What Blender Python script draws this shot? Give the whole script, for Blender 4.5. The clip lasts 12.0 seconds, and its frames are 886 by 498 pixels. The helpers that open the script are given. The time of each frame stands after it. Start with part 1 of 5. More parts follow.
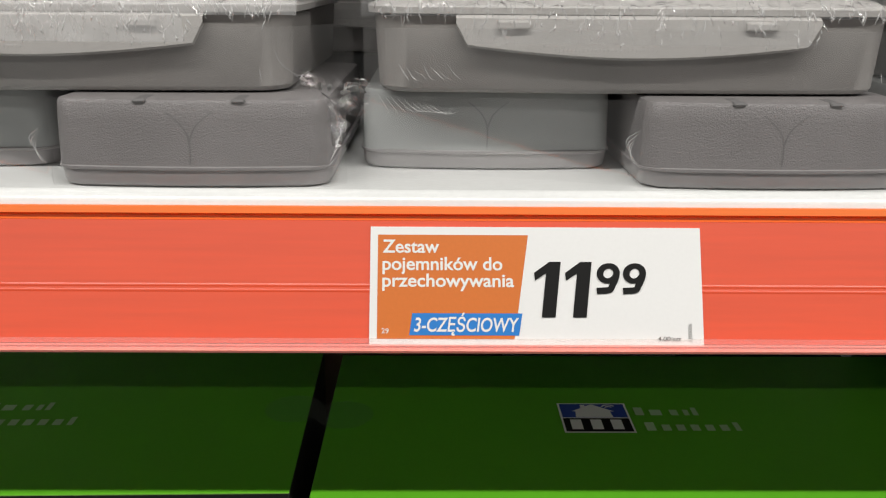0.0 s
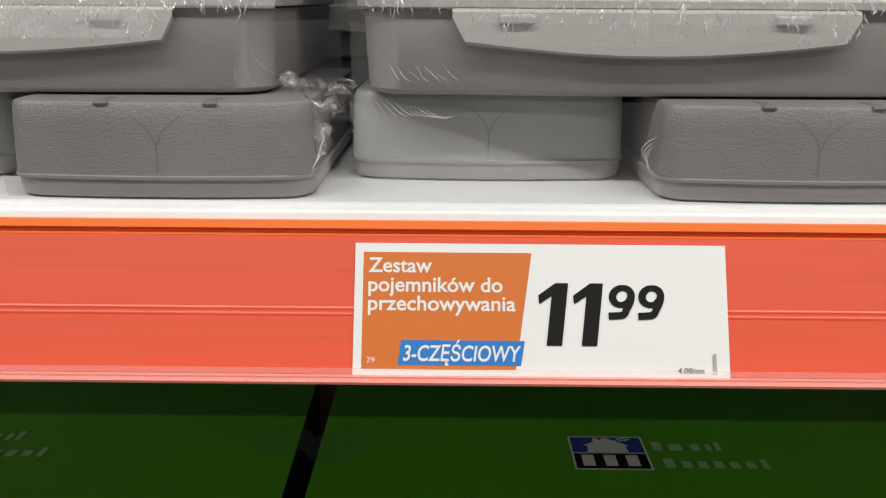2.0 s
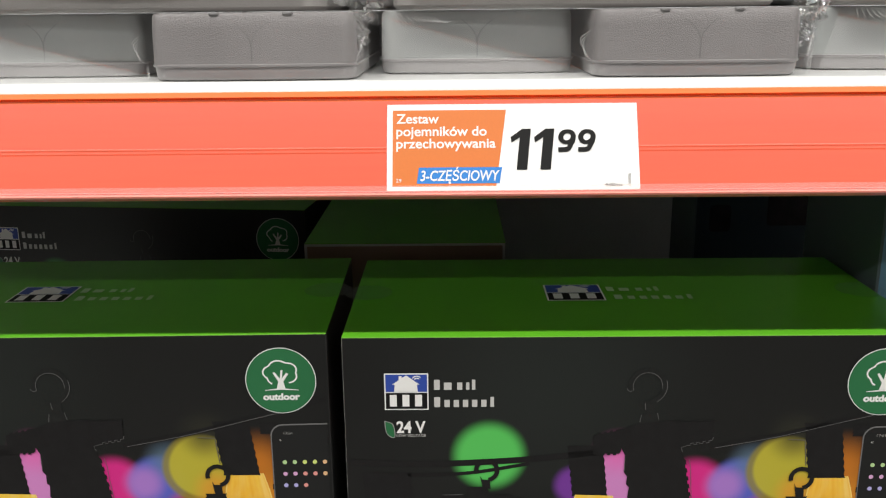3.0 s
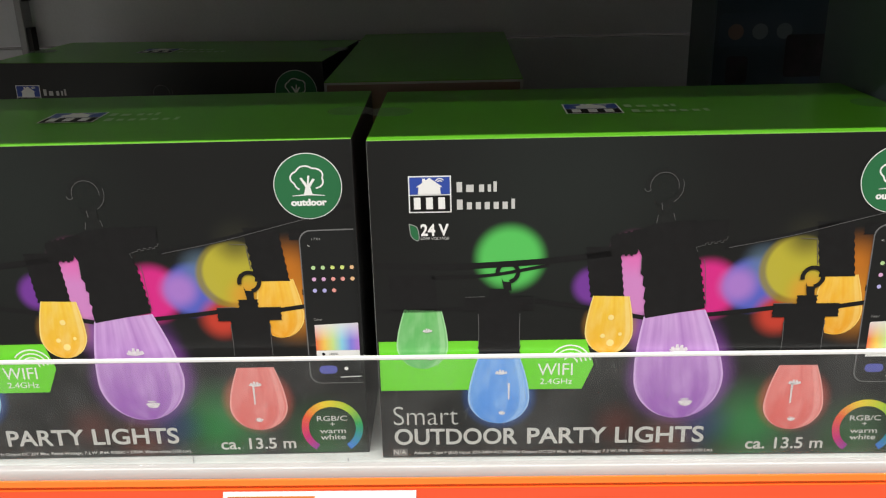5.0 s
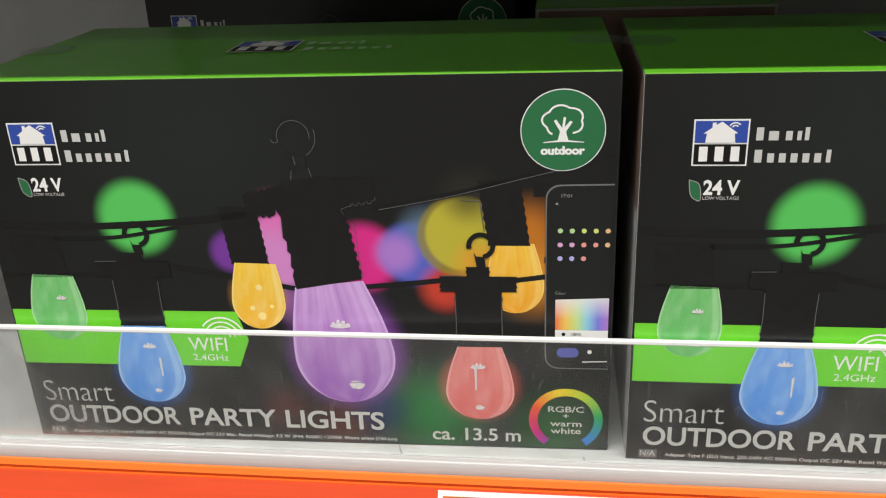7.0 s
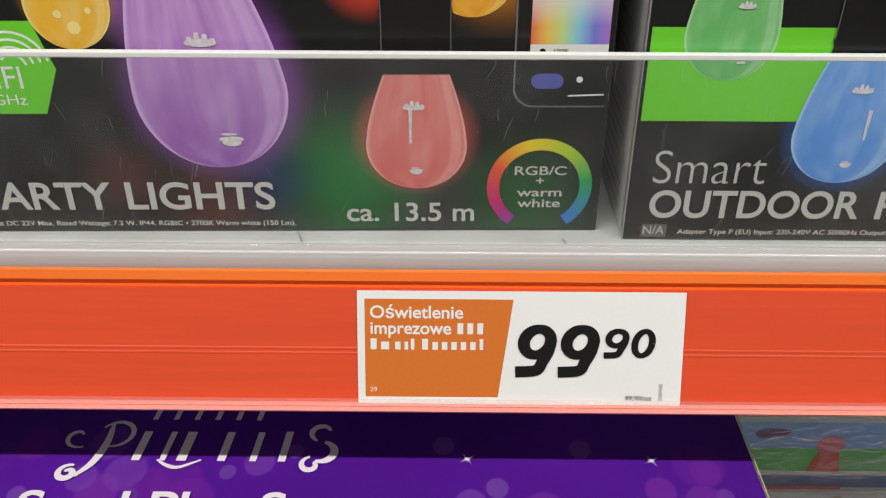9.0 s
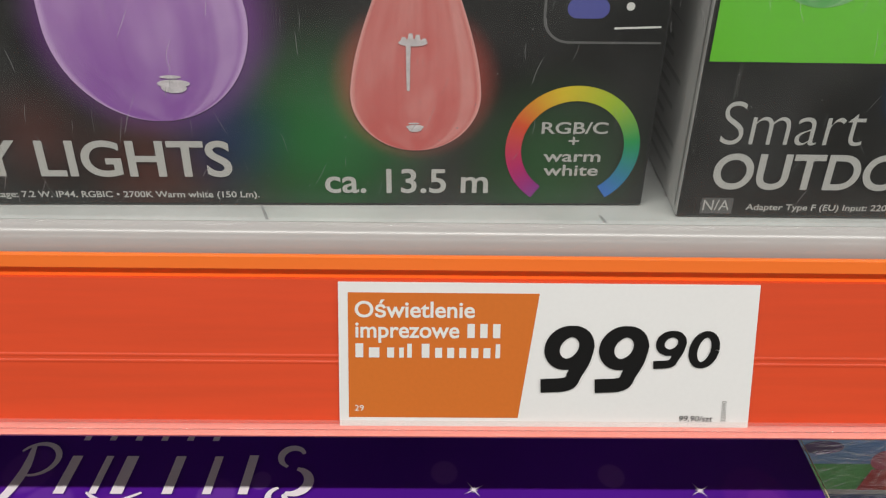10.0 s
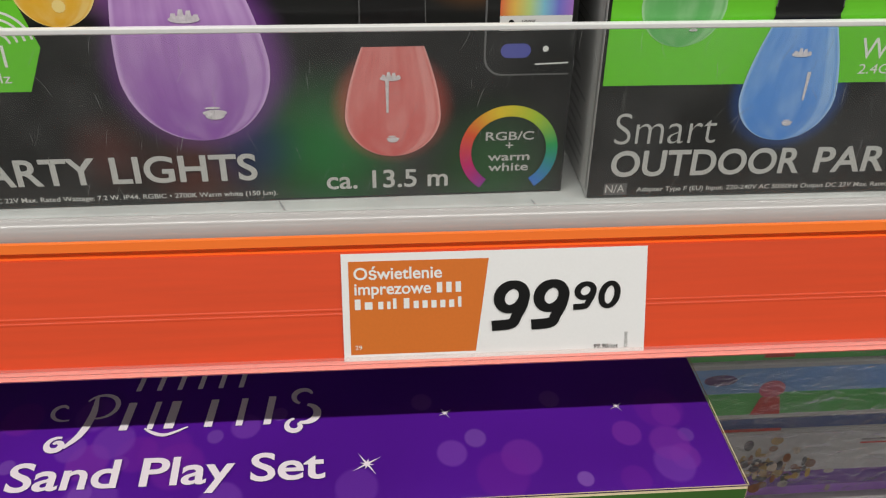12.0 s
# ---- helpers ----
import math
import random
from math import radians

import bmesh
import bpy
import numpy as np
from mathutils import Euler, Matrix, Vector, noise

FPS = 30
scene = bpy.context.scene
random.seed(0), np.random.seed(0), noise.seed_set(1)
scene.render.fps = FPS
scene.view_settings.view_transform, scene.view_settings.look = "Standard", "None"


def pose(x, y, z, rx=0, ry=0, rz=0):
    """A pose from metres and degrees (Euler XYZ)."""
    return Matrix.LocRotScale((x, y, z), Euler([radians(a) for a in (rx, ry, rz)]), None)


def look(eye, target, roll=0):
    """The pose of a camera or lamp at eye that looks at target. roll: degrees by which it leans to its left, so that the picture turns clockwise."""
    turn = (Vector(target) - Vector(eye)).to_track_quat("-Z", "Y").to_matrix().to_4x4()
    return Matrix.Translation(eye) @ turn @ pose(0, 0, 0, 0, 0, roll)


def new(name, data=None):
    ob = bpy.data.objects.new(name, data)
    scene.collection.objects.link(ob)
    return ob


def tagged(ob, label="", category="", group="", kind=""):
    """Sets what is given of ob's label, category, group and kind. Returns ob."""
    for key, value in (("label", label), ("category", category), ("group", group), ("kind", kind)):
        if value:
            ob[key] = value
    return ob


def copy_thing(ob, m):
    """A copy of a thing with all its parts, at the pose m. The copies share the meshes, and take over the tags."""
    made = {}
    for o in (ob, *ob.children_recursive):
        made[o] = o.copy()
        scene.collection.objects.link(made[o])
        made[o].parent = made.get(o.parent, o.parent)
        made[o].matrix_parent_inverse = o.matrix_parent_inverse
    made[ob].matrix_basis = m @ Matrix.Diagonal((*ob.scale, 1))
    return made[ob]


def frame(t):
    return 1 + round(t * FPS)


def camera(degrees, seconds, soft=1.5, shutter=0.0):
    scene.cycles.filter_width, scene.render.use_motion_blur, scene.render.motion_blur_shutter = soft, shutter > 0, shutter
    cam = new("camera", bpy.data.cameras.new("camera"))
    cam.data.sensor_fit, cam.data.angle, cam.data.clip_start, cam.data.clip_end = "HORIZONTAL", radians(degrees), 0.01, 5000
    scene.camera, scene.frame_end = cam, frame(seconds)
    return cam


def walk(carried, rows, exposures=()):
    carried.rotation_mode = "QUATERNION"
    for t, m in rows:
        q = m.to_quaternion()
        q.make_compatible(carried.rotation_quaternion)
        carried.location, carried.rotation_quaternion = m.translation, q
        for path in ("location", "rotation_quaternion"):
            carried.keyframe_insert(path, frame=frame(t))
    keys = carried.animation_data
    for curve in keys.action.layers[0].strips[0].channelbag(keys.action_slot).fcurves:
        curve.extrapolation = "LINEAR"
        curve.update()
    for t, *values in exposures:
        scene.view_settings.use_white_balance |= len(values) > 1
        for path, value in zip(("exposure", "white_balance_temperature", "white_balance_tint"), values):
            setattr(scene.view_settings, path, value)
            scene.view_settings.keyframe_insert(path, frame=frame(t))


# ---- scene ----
cam = camera(53.0, 12.0, soft=1.2)
PATH = [
    (0, (-0.0058, 0.0031, 1.4101), (-0.0031, 0.1944, 1.3519), 0.5),
    (0.5, (-0.0008, 0.0446, 1.4015), (0.0020, 0.2351, 1.3406), 0.9),
    (1, (0.0036, 0.0759, 1.3949), (0.0080, 0.2662, 1.3336), 1.1),
    (1.5, (0.0055, 0.0795, 1.3980), (0.0084, 0.2707, 1.3391), 0.9),
    (2, (0.0014, 0.0317, 1.4016), (0.0002, 0.2242, 1.3474), 0.4),
    (2.5, (-0.0025, -0.0398, 1.3928), (-0.0063, 0.1535, 1.3416), -0.2),
    (3, (0.0028, -0.1021, 1.3731), (0.0003, 0.0910, 1.3211), -0.6),
    (3.5, (0.0083, -0.1285, 1.3502), (0.0082, 0.0635, 1.2941), -0.7),
    (3.7, (0.0094, -0.1322, 1.3428), (0.0101, 0.0589, 1.2838), -0.7),
    (5.3, (-0.0145, -0.1288, 1.3200), (-0.0226, 0.0589, 1.2514), -1.6),
    (5.5, (-0.0250, -0.1260, 1.3200), (-0.0356, 0.0615, 1.2513), -1.7),
    (6, (-0.0483, -0.1119, 1.3181), (-0.0668, 0.0746, 1.2485), -2.1),
    (6.5, (-0.0696, -0.0852, 1.3123), (-0.0941, 0.0991, 1.2387), -2.5),
    (6.7, (-0.0761, -0.0719, 1.3085), (-0.1022, 0.1114, 1.2328), -2.6),
    (8.3, (-0.1065, 0.0042, 1.2356), (-0.1134, 0.1790, 1.1387), 0.1),
    (8.5, (-0.1056, 0.0160, 1.2272), (-0.1109, 0.1882, 1.1257), -0.0),
    (9, (-0.1072, 0.0424, 1.1956), (-0.1089, 0.2123, 1.0900), 0.1),
    (9.5, (-0.1110, 0.0700, 1.1751), (-0.1097, 0.2389, 1.0681), 0.6),
    (10, (-0.1152, 0.0954, 1.1602), (-0.1115, 0.2638, 1.0523), 1.2),
    (10.5, (-0.1157, 0.1045, 1.1555), (-0.1111, 0.2726, 1.0473), 1.6),
    (11, (-0.1179, 0.0897, 1.1628), (-0.1117, 0.2570, 1.0533), 1.8),
    (11.5, (-0.1218, 0.0614, 1.1750), (-0.1118, 0.2285, 1.0656), 1.7),
    (12, (-0.1238, 0.0252, 1.1985), (-0.1096, 0.1926, 1.0898), 1.0),
]
EXPOSURES = [(0.0, 0.20), (1.5, 0.14), (2.5, 0.20), (3.0, 0.60), (3.7, 1.15), (4.5, 1.10), (5.3, 0.88), (6.7, 0.84), (8.3, 0.48), (9.0, 0.36), (9.5, 0.28), (12.0, 0.20)]
walk(cam, [(t, look(eye, target, roll)) for t, eye, target, roll in PATH], EXPOSURES)

# ---- light: two rows of ceiling tubes along the aisle, a third further off ----
def tube_light(y, power, width=0.05):
    d = bpy.data.lights.new("ceiling_tube", "AREA")
    d.shape, d.size, d.size_y, d.energy, d.color = "RECTANGLE", 7.0, width, power, (1.0, 0.975, 0.93)
    ob = new("ceiling_tube", d)
    ob.matrix_world = pose(0.0, y, 2.98)
    return ob


tube_light(-0.67, 90.0)
tube_light(-2.68, 36.0)

world = bpy.data.worlds.new("store_air")
world.use_nodes = True
world.node_tree.nodes["Background"].inputs[0].default_value = (0.9, 0.95, 1.0, 1)
world.node_tree.nodes["Background"].inputs[1].default_value = 0.2
scene.world = world


# ---- materials ----
def material(name, color=(0.5, 0.5, 0.5), rough=0.5, metal=0.0, grain=0.0, grain_scale=400.0, stain=0.0, stain_scale=14.0,
             bump=0.0, bump_scale=900.0, coat=0.0, spec=0.5, stretch=(1, 1, 1), coat_rough=0.12):
    """A painted, printed or moulded surface with fine grain, wide stains and relief."""
    m = bpy.data.materials.new(name)
    m.use_nodes = True
    nt = m.node_tree
    b = nt.nodes["Principled BSDF"]
    b.inputs["Base Color"].default_value = (*color, 1)
    b.inputs["Roughness"].default_value = rough
    b.inputs["Metallic"].default_value = metal
    b.inputs["Coat Weight"].default_value = coat
    b.inputs["Coat Roughness"].default_value = coat_rough
    b.inputs["Specular IOR Level"].default_value = spec
    tc = nt.nodes.new("ShaderNodeTexCoord")
    mp = nt.nodes.new("ShaderNodeMapping")
    mp.inputs["Scale"].default_value = stretch
    nt.links.new(tc.outputs["Object"], mp.inputs["Vector"])
    at = mp.outputs["Vector"]

    def noise_at(scale, detail=4.0):
        n = nt.nodes.new("ShaderNodeTexNoise")
        n.inputs["Scale"].default_value, n.inputs["Detail"].default_value = scale, detail
        nt.links.new(at, n.inputs["Vector"])
        return n.outputs["Fac"]

    last = None
    for amount, scale in ((grain, grain_scale), (stain, stain_scale)):
        if amount:
            ramp = nt.nodes.new("ShaderNodeMapRange")
            ramp.inputs["From Min"].default_value, ramp.inputs["From Max"].default_value = 0.3, 0.7
            ramp.inputs["To Min"].default_value, ramp.inputs["To Max"].default_value = 1 - amount, 1 + amount
            nt.links.new(noise_at(scale), ramp.inputs["Value"])
            mul = nt.nodes.new("ShaderNodeVectorMath")
            mul.operation = "SCALE"
            if last is None:
                mul.inputs[0].default_value = color
            else:
                nt.links.new(last, mul.inputs[0])
            nt.links.new(ramp.outputs["Result"], mul.inputs["Scale"])
            last = mul.outputs["Vector"]
    if last is not None:
        nt.links.new(last, b.inputs["Base Color"])
    if bump:
        bp = nt.nodes.new("ShaderNodeBump")
        bp.inputs["Strength"].default_value, bp.inputs["Distance"].default_value = bump, 0.0006
        nt.links.new(noise_at(bump_scale, 2.0), bp.inputs["Height"])
        nt.links.new(bp.outputs["Normal"], b.inputs["Normal"])
    return m


def blob_print(name, base, blobs, rough=0.35, scuffs=True, squash=1.0):
    """Glossy printed board: a base colour with soft round spots of ink (x, z, radius, softness, colour, strength)."""
    m = material(name, base, rough, coat=0.08, bump=0.05, bump_scale=1500)
    nt = m.node_tree
    b = nt.nodes["Principled BSDF"]
    tc = nt.nodes.new("ShaderNodeTexCoord")
    flat = nt.nodes.new("ShaderNodeVectorMath")
    flat.operation = "MULTIPLY"
    flat.inputs[1].default_value = (1, 0, squash)
    nt.links.new(tc.outputs["Object"], flat.inputs[0])
    big = nt.nodes.new("ShaderNodeTexNoise")
    big.inputs["Scale"].default_value = 9
    nt.links.new(tc.outputs["Object"], big.inputs["Vector"])
    ramp = nt.nodes.new("ShaderNodeMix")
    ramp.data_type = "RGBA"
    ramp.inputs["A"].default_value = (*[c * 0.6 for c in base], 1)
    ramp.inputs["B"].default_value = (*[c * 1.4 for c in base], 1)
    nt.links.new(big.outputs["Fac"], ramp.inputs["Factor"])
    col = ramp.outputs["Result"]
    for x, z, r, soft, c, amount in blobs:
        d = nt.nodes.new("ShaderNodeVectorMath")
        d.operation = "DISTANCE"
        d.inputs[1].default_value = (x, 0, z * squash)
        nt.links.new(flat.outputs[0], d.inputs[0])
        f = nt.nodes.new("ShaderNodeMapRange")
        f.interpolation_type = "SMOOTHSTEP"
        for key, v in (("From Min", r + soft), ("From Max", max(r - soft, 0.0)), ("To Min", 0.0), ("To Max", amount)):
            f.inputs[key].default_value = v
        nt.links.new(d.outputs["Value"], f.inputs["Value"])
        mix = nt.nodes.new("ShaderNodeMix")
        mix.data_type = "RGBA"
        mix.inputs["B"].default_value = (*c, 1)
        nt.links.new(f.outputs["Result"], mix.inputs["Factor"])
        nt.links.new(col, mix.inputs["A"])
        col = mix.outputs["Result"]
    if scuffs:
        # fine pale scratches where the board has rubbed
        mp = nt.nodes.new("ShaderNodeMapping")
        mp.inputs["Scale"].default_value = (160, 1, 22)
        mp.inputs["Rotation"].default_value = (0, 0.35, 0)
        nt.links.new(tc.outputs["Object"], mp.inputs["Vector"])
        n = nt.nodes.new("ShaderNodeTexNoise")
        n.inputs["Scale"].default_value, n.inputs["Detail"].default_value = 1.0, 3.0
        nt.links.new(mp.outputs["Vector"], n.inputs["Vector"])
        f = nt.nodes.new("ShaderNodeMapRange")
        for key, v in (("From Min", 0.70), ("From Max", 0.80), ("To Min", 0.0), ("To Max", 0.12)):
            f.inputs[key].default_value = v
        nt.links.new(n.outputs["Fac"], f.inputs["Value"])
        mix = nt.nodes.new("ShaderNodeMix")
        mix.data_type = "RGBA"
        mix.inputs["B"].default_value = (0.5, 0.48, 0.46, 1)
        nt.links.new(f.outputs["Result"], mix.inputs["Factor"])
        nt.links.new(col, mix.inputs["A"])
        col = mix.outputs["Result"]
    nt.links.new(col, b.inputs["Base Color"])
    return m


def bulb_ink(name, mid, rim, top):
    """Printed picture of a lit bulb: paler rim, streaks under the cap. Across the bulb runs u, down it v."""
    m = material(name, mid, 0.35, coat=0.25)
    nt = m.node_tree
    b = nt.nodes["Principled BSDF"]
    uv = nt.nodes.new("ShaderNodeTexCoord")
    sep = nt.nodes.new("ShaderNodeSeparateXYZ")
    nt.links.new(uv.outputs["UV"], sep.inputs[0])
    a = nt.nodes.new("ShaderNodeMath")
    a.operation = "SUBTRACT"
    a.inputs[1].default_value = 0.5
    nt.links.new(sep.outputs["X"], a.inputs[0])
    ab = nt.nodes.new("ShaderNodeMath")
    ab.operation = "ABSOLUTE"
    nt.links.new(a.outputs[0], ab.inputs[0])
    f = nt.nodes.new("ShaderNodeMapRange")
    f.interpolation_type = "SMOOTHSTEP"
    for key, v in (("From Min", 0.455), ("From Max", 0.495), ("To Min", 0.0), ("To Max", 0.80)):
        f.inputs[key].default_value = v
    nt.links.new(ab.outputs[0], f.inputs["Value"])
    mp = nt.nodes.new("ShaderNodeMapping")
    mp.inputs["Scale"].default_value = (11, 1.1, 1)
    nt.links.new(uv.outputs["UV"], mp.inputs["Vector"])
    n = nt.nodes.new("ShaderNodeTexNoise")
    n.inputs["Scale"].default_value, n.inputs["Detail"].default_value = 1.0, 2.0
    nt.links.new(mp.outputs["Vector"], n.inputs["Vector"])
    g = nt.nodes.new("ShaderNodeMapRange")
    for key, v in (("From Min", 0.75), ("From Max", 0.05), ("To Min", 0.0), ("To Max", 1.0)):
        g.inputs[key].default_value = v
    nt.links.new(sep.outputs["Y"], g.inputs["Value"])
    mul = nt.nodes.new("ShaderNodeMath")
    mul.operation = "MULTIPLY"
    nt.links.new(g.outputs["Result"], mul.inputs[0])
    nt.links.new(n.outputs["Fac"], mul.inputs[1])
    one = nt.nodes.new("ShaderNodeMix")
    one.data_type = "RGBA"
    one.inputs["A"].default_value, one.inputs["B"].default_value = (*mid, 1), (*top, 1)
    nt.links.new(mul.outputs[0], one.inputs["Factor"])
    two = nt.nodes.new("ShaderNodeMix")
    two.data_type = "RGBA"
    two.inputs["B"].default_value = (*rim, 1)
    nt.links.new(one.outputs["Result"], two.inputs["A"])
    nt.links.new(f.outputs["Result"], two.inputs["Factor"])
    # broad soft reflections down the glass, broken along their length
    away = nt.nodes.new("ShaderNodeMath")
    away.operation = "SUBTRACT"
    away.inputs[1].default_value = 0.90
    nt.links.new(sep.outputs["X"], away.inputs[0])
    near = nt.nodes.new("ShaderNodeMath")
    near.operation = "ABSOLUTE"
    nt.links.new(away.outputs[0], near.inputs[0])
    side = nt.nodes.new("ShaderNodeMapRange")
    side.interpolation_type = "SMOOTHSTEP"
    for key, v in (("From Min", 0.075), ("From Max", 0.03), ("To Min", 0.0), ("To Max", 0.7)):
        side.inputs[key].default_value = v
    nt.links.new(near.outputs[0], side.inputs["Value"])
    mp2 = nt.nodes.new("ShaderNodeMapping")
    mp2.inputs["Scale"].default_value = (3.0, 2.2, 1)
    nt.links.new(uv.outputs["UV"], mp2.inputs["Vector"])
    n2 = nt.nodes.new("ShaderNodeTexNoise")
    n2.inputs["Scale"].default_value, n2.inputs["Detail"].default_value = 1.3, 4.0
    nt.links.new(mp2.outputs["Vector"], n2.inputs["Vector"])
    patch = nt.nodes.new("ShaderNodeMapRange")
    for key, v in (("From Min", 0.42), ("From Max", 0.66), ("To Min", 0.0), ("To Max", 0.30)):
        patch.inputs[key].default_value = v
    nt.links.new(n2.outputs["Fac"], patch.inputs["Value"])
    broken = nt.nodes.new("ShaderNodeMath")
    broken.operation = "MULTIPLY"
    nt.links.new(side.outputs["Result"], broken.inputs[0])
    nt.links.new(n2.outputs["Fac"], broken.inputs[1])
    col = two.outputs["Result"]
    for fac in (broken.outputs[0], patch.outputs["Result"]):
        mix = nt.nodes.new("ShaderNodeMix")
        mix.data_type = "RGBA"
        mix.inputs["B"].default_value = (*rim, 1)
        nt.links.new(col, mix.inputs["A"])
        nt.links.new(fac, mix.inputs["Factor"])
        col = mix.outputs["Result"]
    nt.links.new(col, b.inputs["Base Color"])
    return m


def ramp_ink(name, stops, axis="X", fade=False):
    """Ink that runs through colours along u, or round the middle of a ring."""
    m = material(name, (0.5, 0.5, 0.5), 0.35, coat=0.25)
    nt = m.node_tree
    uv = nt.nodes.new("ShaderNodeTexCoord")
    sep = nt.nodes.new("ShaderNodeSeparateXYZ")
    nt.links.new(uv.outputs["UV"], sep.inputs[0])
    r = nt.nodes.new("ShaderNodeValToRGB")
    el = r.color_ramp.elements
    while len(el) < len(stops):
        el.new(0.5)
    for e, (p, c) in zip(el, stops):
        e.position, e.color = p, (*c, 1)
    nt.links.new(sep.outputs[axis], r.inputs["Fac"])
    col = r.outputs["Color"]
    if fade:
        # pales to white towards the top
        g = nt.nodes.new("ShaderNodeMapRange")
        for key, v in (("From Min", 0.35), ("From Max", 1.0), ("To Min", 0.0), ("To Max", 0.85)):
            g.inputs[key].default_value = v
        nt.links.new(sep.outputs["Y"], g.inputs["Value"])
        mix = nt.nodes.new("ShaderNodeMix")
        mix.data_type = "RGBA"
        mix.inputs["B"].default_value = (0.78, 0.78, 0.78, 1)
        nt.links.new(g.outputs["Result"], mix.inputs["Factor"])
        nt.links.new(col, mix.inputs["A"])
        col = mix.outputs["Result"]
    nt.links.new(col, nt.nodes["Principled BSDF"].inputs["Base Color"])
    return m


def clear_sheet(name, tint=(1, 1, 1), rough=0.05, wrinkle=0.0, scale=60.0, milk=0.03, stretch=(1, 1, 1), gloss=1.0, scuff=0.0):
    """Thin clear plastic: lets light through, mirrors at glancing angles, a little milky with dust and rubbing; on
    films milk also paints sheen.
    """
    m = bpy.data.materials.new(name)
    m.use_nodes = True
    nt = m.node_tree
    nt.nodes.remove(nt.nodes["Principled BSDF"])
    out = nt.nodes["Material Output"]
    tr = nt.nodes.new("ShaderNodeBsdfTransparent")
    tr.inputs["Color"].default_value = (*tint, 1)
    gl = nt.nodes.new("ShaderNodeBsdfGlossy")
    gl.inputs["Roughness"].default_value = rough
    df = nt.nodes.new("ShaderNodeBsdfDiffuse")
    df.inputs["Color"].default_value = (0.8, 0.8, 0.8, 1)
    fr = nt.nodes.new("ShaderNodeFresnel")
    fr.inputs["IOR"].default_value = 1.45
    tc = nt.nodes.new("ShaderNodeTexCoord")
    mp = nt.nodes.new("ShaderNodeMapping")
    mp.inputs["Scale"].default_value = stretch
    nt.links.new(tc.outputs["Object"], mp.inputs["Vector"])
    if wrinkle:
        n = nt.nodes.new("ShaderNodeTexNoise")
        n.inputs["Scale"].default_value, n.inputs["Detail"].default_value, n.inputs["Distortion"].default_value = scale, 5.0, 1.2
        nt.links.new(mp.outputs["Vector"], n.inputs["Vector"])
        bp = nt.nodes.new("ShaderNodeBump")
        bp.inputs["Strength"].default_value, bp.inputs["Distance"].default_value = wrinkle, 0.004
        nt.links.new(n.outputs["Fac"], bp.inputs["Height"])
        for node in (gl, fr):
            nt.links.new(bp.outputs["Normal"], node.inputs["Normal"])
    mixed = nt.nodes.new("ShaderNodeMixShader")
    mixed.inputs["Fac"].default_value = milk
    if scuff:
        n2 = nt.nodes.new("ShaderNodeTexNoise")
        n2.inputs["Scale"].default_value, n2.inputs["Detail"].default_value = 30.0, 6.0
        nt.links.new(tc.outputs["Object"], n2.inputs["Vector"])
        f2 = nt.nodes.new("ShaderNodeMapRange")
        for key, v in (("From Min", 0.35), ("From Max", 0.75), ("To Min", milk * 0.6), ("To Max", milk + scuff)):
            f2.inputs[key].default_value = v
        nt.links.new(n2.outputs["Fac"], f2.inputs["Value"])
        nt.links.new(f2.outputs["Result"], mixed.inputs["Fac"])
    nt.links.new(tr.outputs[0], mixed.inputs[1])
    nt.links.new(df.outputs[0], mixed.inputs[2])
    scaled = nt.nodes.new("ShaderNodeMath")
    scaled.operation = "MULTIPLY"
    scaled.inputs[1].default_value = gloss
    nt.links.new(fr.outputs[0], scaled.inputs[0])
    last = nt.nodes.new("ShaderNodeMixShader")
    nt.links.new(scaled.outputs[0], last.inputs["Fac"])
    nt.links.new(mixed.outputs[0], last.inputs[1])
    nt.links.new(gl.outputs[0], last.inputs[2])
    nt.links.new(last.outputs[0], out.inputs["Surface"])
    return m


SHELF_WHITE = material("shelf_enamel", (0.80, 0.81, 0.80), 0.24, grain=0.02, stain=0.04, bump=0.12, bump_scale=700)
# white enamel greyed to carry the deck's shade, with stains over it
SHELF_SHADED = material("shelf_shaded_enamel", (0.50, 0.51, 0.50), 0.4, grain=0.04, stain=0.10, stain_scale=40, bump=0.12, bump_scale=700)
# fold darkened; its warm tint is painted bounce from the red rail
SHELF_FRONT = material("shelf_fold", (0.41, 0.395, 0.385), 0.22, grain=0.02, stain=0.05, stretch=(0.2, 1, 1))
BACK_GREY = material("back_panel_enamel", (0.62, 0.63, 0.64), 0.45, grain=0.03, stain=0.06, bump=0.1)
POST_GREY = material("upright_enamel", (0.35, 0.35, 0.35), 0.4, grain=0.04)
SLOT_DARK = material("slot_dark", (0.02, 0.02, 0.02), 0.7)
RAIL_RED = material("rail_red_plastic", (0.78, 0.075, 0.018), 0.42, grain=0.04, grain_scale=420, stain=0.06, stain_scale=60, stretch=(0.05, 1, 1), coat=0.6, coat_rough=0.34)
LIP_ORANGE = material("rail_lip_orange", (0.94, 0.19, 0.026), 0.35, grain=0.01, stain=0.04, stretch=(0.2, 1, 1))
RAIL_EDGE = material("rail_clear_edge", (0.85, 0.28, 0.22), 0.15, grain=0.03, coat=0.5)
PAPER = material("tag_card", (0.85, 0.85, 0.84), 0.45, grain=0.01, grain_scale=900, stain=0.015)
TAG_ORANGE = material("tag_orange_ink", (0.68, 0.17, 0.02), 0.5, grain=0.02, grain_scale=900)
TAG_BLUE = material("tag_blue_ink", (0.01, 0.20, 0.62), 0.5, grain=0.02)
